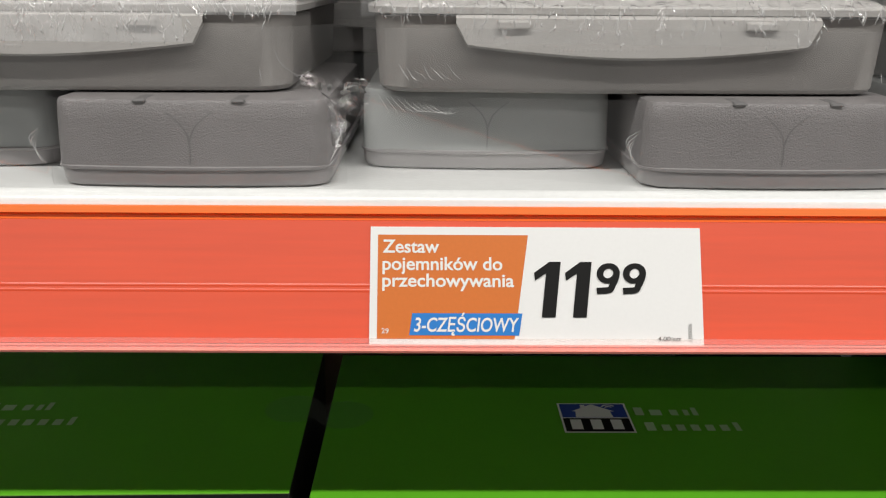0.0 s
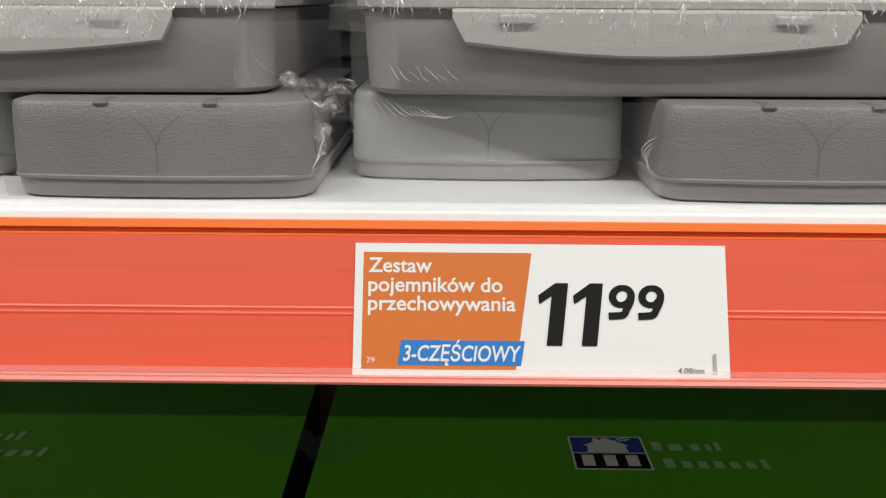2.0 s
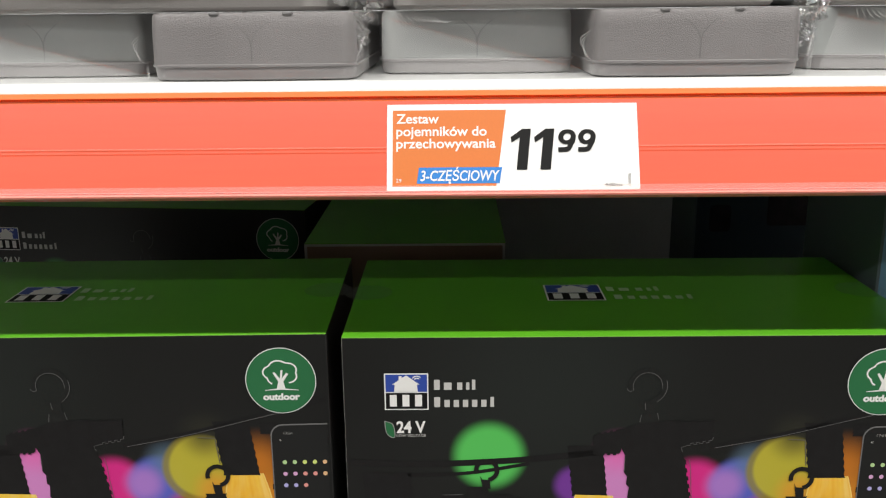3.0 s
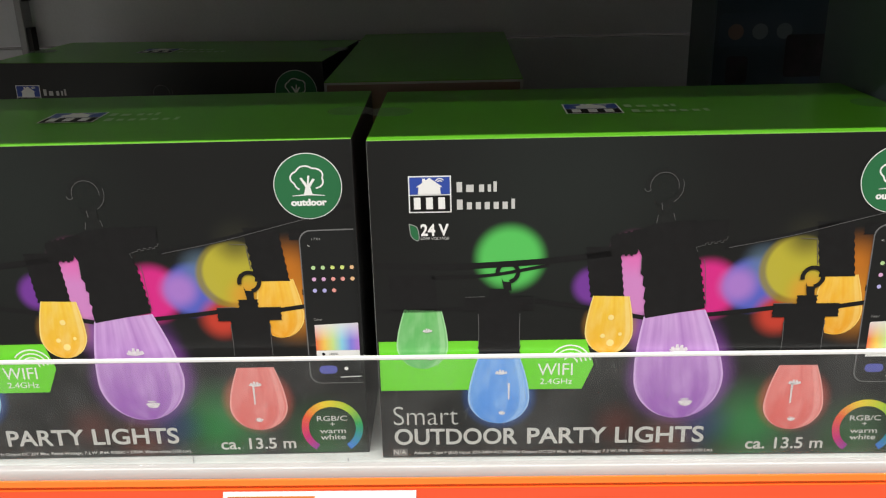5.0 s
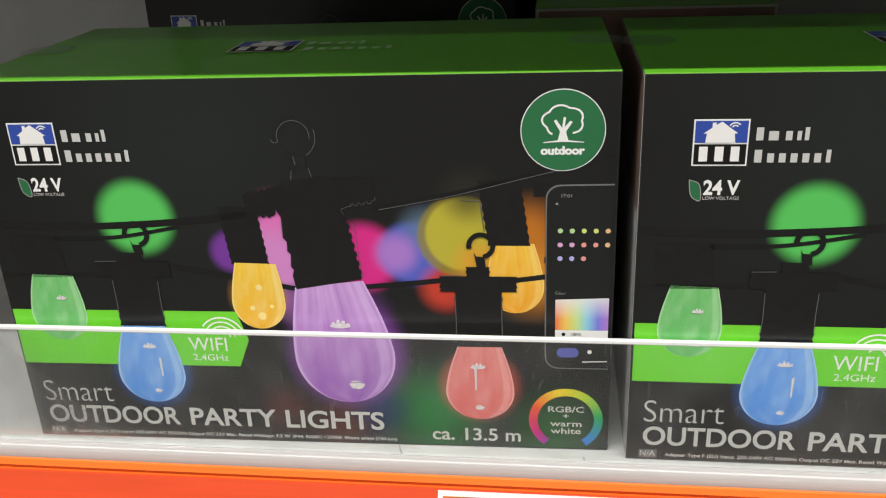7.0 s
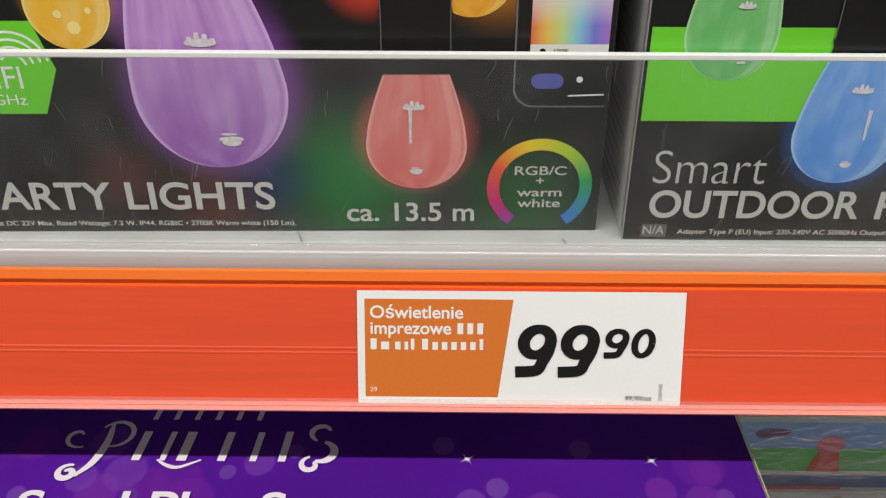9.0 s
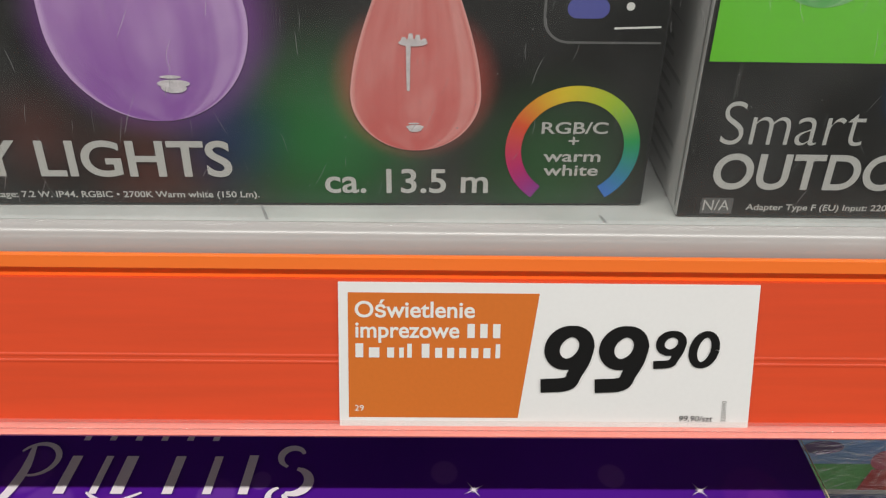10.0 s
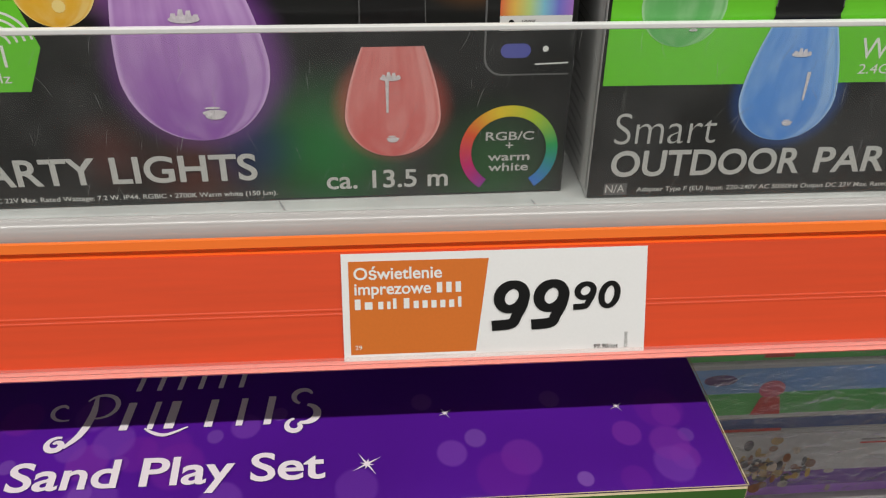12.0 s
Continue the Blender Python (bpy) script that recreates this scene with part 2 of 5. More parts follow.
INK_BLACK = material("black_ink", (0.008, 0.008, 0.008), 0.6, spec=0.2)
INK_WHITE = material("white_ink", (0.82, 0.82, 0.80), 0.45)
INK_SOFT = material("dull_white_ink", (0.55, 0.55, 0.53), 0.45)
INK_GLINT = material("glint_ink", (0.72, 0.68, 0.70), 0.45, grain=0.15, grain_scale=900)
INK_GREY = material("grey_ink", (0.30, 0.30, 0.29), 0.5)


# ---- mesh helpers ----
def mesh_of(bm, mats, smooth=False):
    me = bpy.data.meshes.new("mesh")
    bm.normal_update()
    bm.to_mesh(me)
    bm.free()
    for m in mats if isinstance(mats, (list, tuple)) else (mats,):
        me.materials.append(m)
    if smooth:
        me.polygons.foreach_set("use_smooth", [True] * len(me.polygons))
        me.set_sharp_from_angle(angle=radians(38))
    return me


def part(name, bm, mats, parent=None, label="", m=None, smooth=False):
    """Links a bmesh, or a finished mesh, as ONE mesh object under a thing or a part."""
    me = bm if isinstance(bm, bpy.types.Mesh) else mesh_of(bm, mats, smooth)
    ob = new(name, me)
    ob.parent = parent
    if m is not None:
        ob.matrix_local = m
    return tagged(ob, label=label)


def thing(name, label, category, m=None, group="", kind=""):
    ob = new(name)
    ob.empty_display_size = 0.02
    if m is not None:
        ob.matrix_world = m
    return tagged(ob, label, category, group, kind)


def block(x0, x1, y0, y1, z0, z1, bevel=0.0, segs=2):
    bm = bmesh.new()
    bmesh.ops.create_cube(bm, size=1, matrix=Matrix.LocRotScale(((x0 + x1) / 2, (y0 + y1) / 2, (z0 + z1) / 2), None, (x1 - x0, y1 - y0, z1 - z0)))
    if bevel:
        bmesh.ops.bevel(bm, geom=bm.edges[:], offset=bevel, segments=segs, affect="EDGES", profile=0.5)
    return bm


def extrusion(profile, x0, x1, bm=None, mat=0):
    """A closed (y, z) outline drawn out along x."""
    bm = bm or bmesh.new()
    a = [bm.verts.new((x0, y, z)) for y, z in profile]
    b = [bm.verts.new((x1, y, z)) for y, z in profile]
    n = len(profile)
    faces = [bm.faces.new((a[i], b[i], b[(i + 1) % n], a[(i + 1) % n])) for i in range(n)]
    faces += [bm.faces.new(a), bm.faces.new(b[::-1])]
    for f in faces:
        f.material_index = mat
    bmesh.ops.recalc_face_normals(bm, faces=bm.faces[:])
    return bm


def flat(points, y=0.0, bm=None):
    """A flat outline in the x-z plane that faces -y."""
    bm = bm or bmesh.new()
    f = bm.faces.new([bm.verts.new((x, y, z)) for x, z in points])
    f.normal_update()
    if f.normal.y > 0:
        f.normal_flip()
    return bm


def disc(cx, cz, r, y=0.0, n=40, bm=None, rz=None):
    return flat([(cx + r * math.cos(2 * math.pi * i / n), cz + (rz or r) * math.sin(2 * math.pi * i / n)) for i in range(n)], y, bm)


def ring(cx, cz, r0, r1, a0=0.0, a1=360.0, y=0.0, n=48, bm=None):
    """A flat ring, with u running along it from 0 to 1."""
    bm = bm or bmesh.new()
    uv = bm.loops.layers.uv.verify()
    row = []
    for i in range(n + 1):
        a = radians(a0 + (a1 - a0) * i / n)
        row.append([bm.verts.new((cx + r * math.cos(a), y, cz + r * math.sin(a))) for r in (r0, r1)])
    for i in range(n):
        f = bm.faces.new((row[i][0], row[i][1], row[i + 1][1], row[i + 1][0]))
        for loop, u in zip(f.loops, (i, i, i + 1, i + 1)):
            loop[uv].uv = (u / n, 0.5)
        f.normal_update()
        if f.normal.y > 0:
            f.normal_flip()
    return bm


def band(points, width, y=0.0, bm=None):
    """A flat stroke along a line of (x, z) points; width may be one number or one for each point."""
    bm = bm or bmesh.new()
    p = [Vector((x, z)) for x, z in points]
    w = width if isinstance(width, (list, tuple)) else [width] * len(p)
    row = []
    for i, q in enumerate(p):
        t = (p[min(i + 1, len(p) - 1)] - p[max(i - 1, 0)]).normalized()
        s = Vector((-t.y, t.x)) * w[i] / 2
        row.append((bm.verts.new((q.x + s.x, y, q.y + s.y)), bm.verts.new((q.x - s.x, y, q.y - s.y))))
    for (a, b), (c, d) in zip(row, row[1:]):
        f = bm.faces.new((a, b, d, c))
        f.normal_update()
        if f.normal.y > 0:
            f.normal_flip()
    return bm


def curve_through(points, n=24):
    """Smooth points through a few given ones (Catmull-Rom)."""
    p = [Vector(q) for q in points]
    p = [2 * p[0] - p[1], *p, 2 * p[-1] - p[-2]]
    out = []
    for i in range(1, len(p) - 2):
        for k in range(n):
            t = k / n
            out.append(0.5 * (2 * p[i] + (p[i + 1] - p[i - 1]) * t + (2 * p[i - 1] - 5 * p[i] + 4 * p[i + 1] - p[i + 2]) * t * t
                              + (3 * p[i] - p[i - 1] - 3 * p[i + 1] + p[i + 2]) * t ** 3))
    out.append(p[-2])
    return [tuple(q) for q in out]


CAP = 0.682


def lettering(words, x, z, width, cap, weight=0.0, slant=0.0, y=0.0):
    """Words in the built-in font, from x, on the base line z, as wide and as tall in the capitals as given; flat, facing -y."""
    c = bpy.data.curves.new("words", "FONT")
    c.body, c.size, c.offset, c.shear, c.resolution_u = words, 1.0, weight, slant, 6
    ob = bpy.data.objects.new("words", c)
    scene.collection.objects.link(ob)
    bpy.context.view_layer.update()
    me = bpy.data.meshes.new_from_object(ob.evaluated_get(bpy.context.evaluated_depsgraph_get()))
    bpy.data.objects.remove(ob)
    bpy.data.curves.remove(c)
    co = np.empty(len(me.vertices) * 3)
    me.vertices.foreach_get("co", co)
    co = co.reshape(-1, 3)
    x0, x1 = co[:, 0].min(), co[:, 0].max()
    s = width / (x1 - x0)
    new_co = np.stack([x + (co[:, 0] - x0) * s, np.full(len(co), y), z + co[:, 1] * cap / CAP], 1)
    me.vertices.foreach_set("co", new_co.ravel())
    me.polygons.foreach_set("use_smooth", [False] * len(me.polygons))
    me.update()
    return me


def words_on(parent, name, words, x, z, width, cap, mat, weight=0.0, slant=0.0, y=-0.0003, label=""):
    me = lettering(words, x, z, width, cap, weight, slant, y)
    me.materials.append(mat)
    return part(name, me, None, parent, label)


def letter_slabs(parent, mat, shape, x, z, width, cap, y=0.0, fill=0.58):
    """A word that is not spelt out: one plain slab for each letter. shape: T tall, l tall and narrow, m low and wide, x low, r low and narrow."""
    wide = {"T": 1.0, "l": 0.6, "m": 1.35, "x": 0.9, "r": 0.6}
    unit = width / sum(wide[c] for c in shape)
    for c in shape:
        w, h = wide[c] * unit, cap * (1.0 if c in "Tl" else 0.72)
        part("letter_bar", flat([(x, z), (x + w * fill, z), (x + w * fill, z + h), (x, z + h)], y), mat, parent)
        x += w


def rounded(w, d, r, profile, bow=0.0, n=7, bm=None):
    """A moulded tub: rounded rectangles of width w and depth d stacked at (z, inset), its front bowed out, closed below and above."""
    bm = bm or bmesh.new()
    rows = []
    for z, inset in profile:
        hw, hd, rr = w / 2 - inset, d / 2 - inset, max(r - inset * 0.5, 0.001)
        pts = []
        for cx, cy, a0 in ((hw - rr, -hd + rr, 270), (hw - rr, hd - rr, 0), (-hw + rr, hd - rr, 90), (-hw + rr, -hd + rr, 180)):
            for k in range(n):
                a = radians(a0 + 90 * k / (n - 1))
                pts.append((cx + rr * math.cos(a), cy + rr * math.sin(a)))
        # points along the front between the two front corners
        for k in range(1, 12):
            t = k / 12
            pts.append((-hw + rr + t * 2 * (hw - rr), -hd))
        rows.append([bm.verts.new((px, py - (bow * (1 - (px / (w / 2)) ** 2) if py < 0 else 0) * (-py / hd if py < 0 else 0), z)) for px, py in pts])
    m = len(rows[0])
    for a, b in zip(rows, rows[1:]):
        for i in range(m):
            bm.faces.new((a[i], a[(i + 1) % m], b[(i + 1) % m], b[i]))
    bm.faces.new(rows[0][::-1])
    bm.faces.new(rows[-1])
    return bm


# ---- the structure: shelf bay, floor, walls ----
X0, X1 = -1.0, 1.0
SHELF_Z = {"upper": 1.344, "middle": 1.0443, "lower": 0.7500}
BACK_Y = 0.80


def structure(name, bm, mats, label, category, smooth=False):
    ob = new(name, mesh_of(bm, mats, smooth))
    return tagged(ob, label, category, kind="structure")


FLOOR = material("floor_tile", (0.18, 0.172, 0.165), 0.3, grain=0.05, stain=0.1, stain_scale=3)
WALL = material("store_wall", (0.16, 0.15, 0.145), 0.7, grain=0.03, stain=0.05, stain_scale=2)
# unseen south wall, made pale as a reflector for the price rails
WALL_PALE = material("store_wall_pale", (0.55, 0.54, 0.53), 0.7, grain=0.03, stain=0.15, stain_scale=1.5)
CEIL = material("store_ceiling", (0.25, 0.25, 0.25), 0.8, grain=0.03, stain=0.04, stain_scale=2)
structure("floor", block(-6, 6, -5, 2.0, -0.1, 0.0), FLOOR, "pale grey tiled floor of the store aisle", "floor")
structure("ceiling", block(-6, 6, -5, 2.0, 3.05, 3.15), CEIL, "plain pale store ceiling over the aisle", "ceiling")
structure("wall_north", block(-6, 6, 1.9, 2.0, 0, 3.05), WALL, "plain pale store wall behind the shelving", "wall")
structure("wall_south", block(-6, 6, -5.0, -4.9, 0, 3.05), WALL_PALE, "unseen wall across the aisle, paled to reflect in the price rails", "wall")
structure("wall_east", block(5.9, 6, -4.9, 1.9, 0, 3.05), WALL, "plain pale store wall at the aisle's end", "wall")
structure("wall_west", block(-6, -5.9, -4.9, 1.9, 0, 3.05), WALL, "plain pale store wall at the aisle's end", "wall")

# back panels of the bay: separate sheets with a joint between them
for name, za, zb in (("lower", 0.0, 0.9105), ("middle", 0.913, 1.2105), ("upper", 1.213, 2.2)):
    structure("back_panel_" + name, block(X0, X1, BACK_Y, BACK_Y + 0.012, za, zb, 0.0004, 1), BACK_GREY,
              "grey enamelled steel back panel of the shelving", "back panel")

post = thing("shelf_upright", "grey slotted steel upright at the back of the shelving", "shelf upright", pose(-0.448, BACK_Y - 0.02, 0))
part("post", block(-0.0035, 0.0035, 0, 0.0195, 0, 2.2, 0.0008), POST_GREY, post)
for k in range(24):
    part("slot", block(0.0036, 0.0085, 0.002, 0.014, 0.76 + k * 0.05, 0.784 + k * 0.05), SLOT_DARK, post)


def shelf(name, z, y, label, front, deck):
    """A steel shelf: deck from y on, with a rounded front fold and a skirt below."""
    s = thing(name, label, "shelf", kind="structure")
    t = 0.030
    fold = [(y, z)]
    fold += [(y - 0.0052 * math.sin(radians(a)), z - 0.0070 * (1 - math.cos(radians(a)))) for a in (15, 30, 45, 60, 75, 90)]
    fold += [(y - 0.0052, z - t), (y - 0.0035, z - t), (y - 0.0035, z - 0.0070), (y, z - 0.0025)]
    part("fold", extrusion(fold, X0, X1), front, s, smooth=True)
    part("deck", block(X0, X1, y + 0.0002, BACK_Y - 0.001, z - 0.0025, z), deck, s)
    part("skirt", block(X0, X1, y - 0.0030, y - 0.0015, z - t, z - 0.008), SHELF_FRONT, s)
    return s


shelf("shelf_upper", SHELF_Z["upper"], 0.2868, "white enamelled steel shelf with a folded front", SHELF_WHITE, SHELF_WHITE)
shelf("shelf_middle", SHELF_Z["middle"], 0.2885, "white enamelled steel shelf behind a clear guard", SHELF_FRONT, SHELF_SHADED)
shelf("shelf_lower", SHELF_Z["lower"], 0.2885, "white enamelled steel shelf carrying toy boxes", SHELF_FRONT, SHELF_SHADED)

def rail_axes(tilt):
    """Direction up the face of a price rail that leans back by tilt degrees, and out of it."""
    a = radians(tilt)
    return Vector((0, math.sin(a), math.cos(a))), Vector((0, -math.cos(a), math.sin(a)))


RAIL_COVER = clear_sheet("rail_clear_cover", (0.98, 0.95, 0.94), 0.2, milk=0.07, gloss=1.2)


def price_rail(y, z, tilt, label, top=0.0412):
    """A red price rail, tilted up to the customer: face with fine ribs, clear bottom edge, orange lip on top. y, z: foot of the face."""
    UP, OUT = rail_axes(tilt)
    r = thing("price_rail", label, "price rail", group="price rails")

    def p(s, n=0.0):
        q = Vector((0, y, z)) + UP * s + OUT * n
        return (q.y, q.z)

    face = [p(0.0030), p(0.0190), p(0.0195, 0.00010), p(0.0198, 0.00010), p(0.0201), p(0.0207), p(0.0211, 0.00010), p(0.0214, 0.00010), p(0.0218),
            p(top), p(top + 0.0003, -0.0008), p(0.0400, -0.0034), p(0.0030, -0.0030)]
    part("face", extrusion(face, X0, X1), RAIL_RED, r)
    edge = [p(0.0, -0.003), p(0.0, 0.0016), p(0.0006, 0.0022), p(0.0012, 0.0016), p(0.0017, 0.0010), p(0.0022, 0.0016), p(0.0027, 0.0008), p(0.0029, 0.0), p(0.0029, -0.003)]
    part("bottom_edge", extrusion(edge, X0, X1), RAIL_EDGE, r, "clear pinkish bottom edge of the rail", smooth=True)
    lip = [p(top + 0.0020, -0.0024), p(top + 0.0024, -0.0008), p(0.0466, -0.0008), p(0.0471, -0.0016), p(0.0469, -0.0034), p(0.0330, -0.0054), p(0.0330, -0.0040)]
    cover = [p(0.0008, 0.0018), p(0.0046, 0.0015), p(0.0046, 0.0018), p(0.0008, 0.0021)]
    c = part("clear_cover", extrusion(cover, X0, X1), RAIL_COVER, r, "clear plastic holding strip")
    c.visible_shadow = False
    part("lip", extrusion(lip, X0, X1), LIP_ORANGE, r, "bright orange top lip", smooth=False)
    return r


RAIL1, RAIL2, RAIL3 = (0.2594, 1.2980, 25.0), (0.2624, 0.9962, 20.0), (0.2624, 0.7020, 20.0)
price_rail(*RAIL1, "glossy red plastic price rail on the upper shelf", 0.0420)
price_rail(*RAIL2, "glossy red plastic price rail on the middle shelf")
price_rail(*RAIL3, "glossy red plastic price rail on the lower shelf")

# clear guard that stands along the front of the middle shelf
GUARD = clear_sheet("guard_acrylic", (0.97, 0.98, 0.97), 0.22, milk=0.016, scuff=0.022, gloss=0.45)
# white stands in for the light gathered in the clear cut edge
GUARD_EDGE = material("guard_edge", (0.86, 0.87, 0.85), 0.3, grain=0.02)
guard = thing("shelf_guard", "clear acrylic guard with a bright white upper edge", "shelf guard")
gz = SHELF_Z["middle"]
sheet = part("sheet", block(X0, X1, 0.2884, 0.2904, gz - 0.0022, 1.1068), GUARD, guard)
sheet.visible_shadow = False
edge_strip = part("top_edge", block(X0, X1, 0.2882, 0.2906, 1.1069, 1.1088, 0.0004), GUARD_EDGE, guard, "frosted upper edge, whitened for the light it gathers")
edge_strip.visible_shadow = False

SCRATCH = clear_sheet("guard_scratch", (1, 1, 1), 0.5, milk=0.30, gloss=0.2)
rng = random.Random(8)
for k in range(170):
    sx, sz0 = rng.uniform(-0.36, 0.12), gz + rng.uniform(0.004, 0.058)
    a, n = rng.gauss(1.5, 0.3), rng.uniform(0.0015, 0.009)
    pts = curve_through([(sx, sz0), (sx + 0.5 * n * math.cos(a), sz0 + 0.5 * n * math.sin(a)), (sx + n * math.cos(a + rng.gauss(0, 0.08)), sz0 + n * math.sin(a))], 3)
    o = part("scratch", band(pts, [0.00004] + [rng.uniform(0.00006, 0.00015)] * (len(pts) - 2) + [0.00004], 0.2880), SCRATCH, sheet)
    o.visible_shadow = False
for k in range(130):
    o = part("dust_speck", disc(rng.uniform(-0.36, 0.16), gz + rng.uniform(0.003, 0.060), rng.uniform(0.00008, 0.00022), 0.2880, 7), SCRATCH, sheet)
    o.visible_shadow = False
SMUDGE = material("shelf_scuff_mark", (0.30, 0.30, 0.30), 0.5, grain=0.2)
for ya, yb, xa, xb in ((0.2892, 0.2978, -0.1560, -0.1590), (0.2893, 0.2930, -0.0700, -0.0708), (0.2893, 0.2905, 0.0550, 0.0585)):
    bm = bmesh.new()
    bm.faces.new([bm.verts.new(q) for q in ((xa, ya, gz + 0.0002), (xa + 0.0009, ya, gz + 0.0002), (xb + 0.0005, yb, gz + 0.0002), (xb, yb, gz + 0.0002))])
    structure("shelf_scuff", bm, SMUDGE, "dark scuff mark on the white shelf", "scuff mark")


# ---- price tags ----
TW, TH = 0.105, 0.038


def tag_base(x, rail, lift, label):
    """A white price card that leans on the rail's face. Its own x runs along it, z up it."""
    UP, OUT = rail_axes(rail[2])
    q = Vector((x, rail[0], rail[1])) + UP * lift + OUT * 0.0007
    m = Matrix.Translation(q) @ Matrix(((1, 0, 0, 0), (0, -OUT.y, UP.y, 0), (0, -OUT.z, UP.z, 0), (0, 0, 0, 1)))
    t = thing("price_tag", label, "price tag", m, group="price tags")
    part("card", block(0, TW, 0, 0.0004, 0, TH), PAPER, t)
    o = flat([(0.0024, 0.0024), (0.0455, 0.0024), (0.0500, TH - 0.0026), (0.0024, TH - 0.0026)], -0.0001)
    field = part("orange_field", o, TAG_ORANGE, t, "slanted orange field")
    return t, field


def digit(kind, x, z, w, h, stroke, slant, y=-0.0003):
    """A heavy slanted price figure: '1', '9' or '0', as wide and tall as given."""
    def sl(points):
        return [(x + px * w + slant * pz * h, z + pz * h) for px, pz in points]

    if kind == "1":
        a = stroke / w
        return flat(sl([(0.62 - a, 0.0), (0.62, 0.0), (0.62, 1.0), (0.62 - a * 0.85, 1.0), (0.02, 0.80), (0.06, 0.66), (0.62 - a, 0.79)]), y)
    e = stroke / 2
    if kind == "0":
        pts = [(0.5 + (0.5 - e / w) * math.cos(radians(a)), 0.5 + (0.5 - e / h) * math.sin(radians(a))) for a in range(0, 361, 9)]
        return band(sl(pts), [stroke * (0.80 + 0.25 * abs(math.cos(radians(a)))) for a in range(0, 361, 9)], y)
    bowl = [(0.5 + (0.5 - e / w) * math.cos(radians(a)), 0.66 + (0.34 - e / h) * math.sin(radians(a))) for a in range(0, 361, 9)]
    bm = band(sl(bowl), [stroke * (0.80 + 0.25 * abs(math.cos(radians(a)))) for a in range(0, 361, 9)], y)
    tail = curve_through([(1.0 - e / w, 0.72), (0.985 - e / w, 0.50), (0.87 - e / w, 0.29), (0.60, 0.135), (0.06, e / h)], 6)
    return band(sl(tail), [stroke * 1.05] * 4 + [stroke] * (len(tail) - 4), y - 0.00005, bm)


def price(parent, figures, x, z, w, h, stroke, gap, slant):
    for k, c in enumerate(figures):
        part("figure", digit(c, x + k * (w + gap), z, w, h, stroke, slant), INK_BLACK, parent)


def mm(v):
    return v / 1000.0


tag1, field1 = tag_base(-0.0250, RAIL1, 0.0020, "white price card with an orange field, price 11.99")
for s, x, base, w in (("Zestaw", 3.9, 8.3, 17.9), ("pojemników do", 3.9, 13.8, 37.9), ("przechowywania", 3.9, 19.1, 41.6)):
    words_on(field1, "lettering", s, mm(x), TH - mm(base), mm(w), mm(4.0), INK_WHITE, 0.018, y=-0.0002)
ribbon = part("blue_ribbon", flat([(mm(12.5), TH - mm(34.4)), (mm(46.9), TH - mm(34.4)), (mm(48.0), TH - mm(27.5)), (mm(13.4), TH - mm(27.5))], -0.0002), TAG_BLUE, tag1)
words_on(ribbon, "lettering", "3-CZĘŚCIOWY", mm(14.0), TH - mm(33.2), mm(33.0), mm(4.2), INK_WHITE, 0.016, 0.16)
words_on(field1, "lettering", "29", mm(3.8), TH - mm(33.8), mm(2.3), mm(1.5), INK_WHITE, 0.0, y=-0.0002)
price(tag1, "11", mm(50.0), TH - mm(28.7), mm(13.5), mm(17.6), mm(4.3), mm(-3.7), 0.11)
price(tag1, "99", mm(71.0), TH - mm(21.3), mm(7.2), mm(10.0), mm(2.0), mm(1.1), 0.11)
words_on(tag1, "unit_price", "4.00/szt", mm(90.4), TH - mm(36.0), mm(7.4), mm(1.4), INK_BLACK, 0.0, 0.15)

tag2, field2 = tag_base(-0.1370, RAIL2, 0.0028, "white price card with an orange field, price 99.90")
words_on(field2, "lettering", "Oświetlenie", mm(4.1), TH - mm(8.9), mm(29.9), mm(4.0), INK_WHITE, 0.018, y=-0.0002)
words_on(field2, "lettering", "imprezowe", mm(4.2), TH - mm(14.2), mm(26.0), mm(4.0), INK_WHITE, 0.018, y=-0.0002)
for shape, xa, base, w in (("TTT", 32.2, 14.2, 9.6), ("Tmxrl", 4.2, 19.5, 15.0), ("Txxxxxl", 20.8, 19.5, 20.6)):
    letter_slabs(field2, INK_WHITE, shape, mm(xa), TH - mm(base), mm(w), mm(3.7), -0.0002)
words_on(field2, "lettering", "29", mm(3.9), TH - mm(33.8), mm(2.3), mm(1.5), INK_WHITE, 0.0, y=-0.0002)
price(tag2, "99", mm(50.0), TH - mm(28.6), mm(12.3), mm(18.2), mm(3.7), mm(1.5), 0.15)
price(tag2, "90", mm(78.8), TH - mm(22.0), mm(7.6), mm(10.3), mm(2.1), mm(1.1), 0.15)
words_on(tag2, "unit_price", "99,90/szt", mm(87.0), TH - mm(36.2), mm(8.6), mm(1.5), INK_BLACK, 0.0, 0.15)
for tag, code, xa in ((tag1, "3200006", 101.3), (tag2, "3200490", 99.0)):
    me = lettering(code, 0, 0, mm(5.8), mm(1.2), 0.0, 0.0, -0.0002)
    me.transform(Matrix.Translation((mm(xa), 0, TH - mm(36.4))) @ Matrix.Rotation(radians(-90), 4, "Y"))
    me.materials.append(INK_GREY)
    part("article_code", me, None, tag)


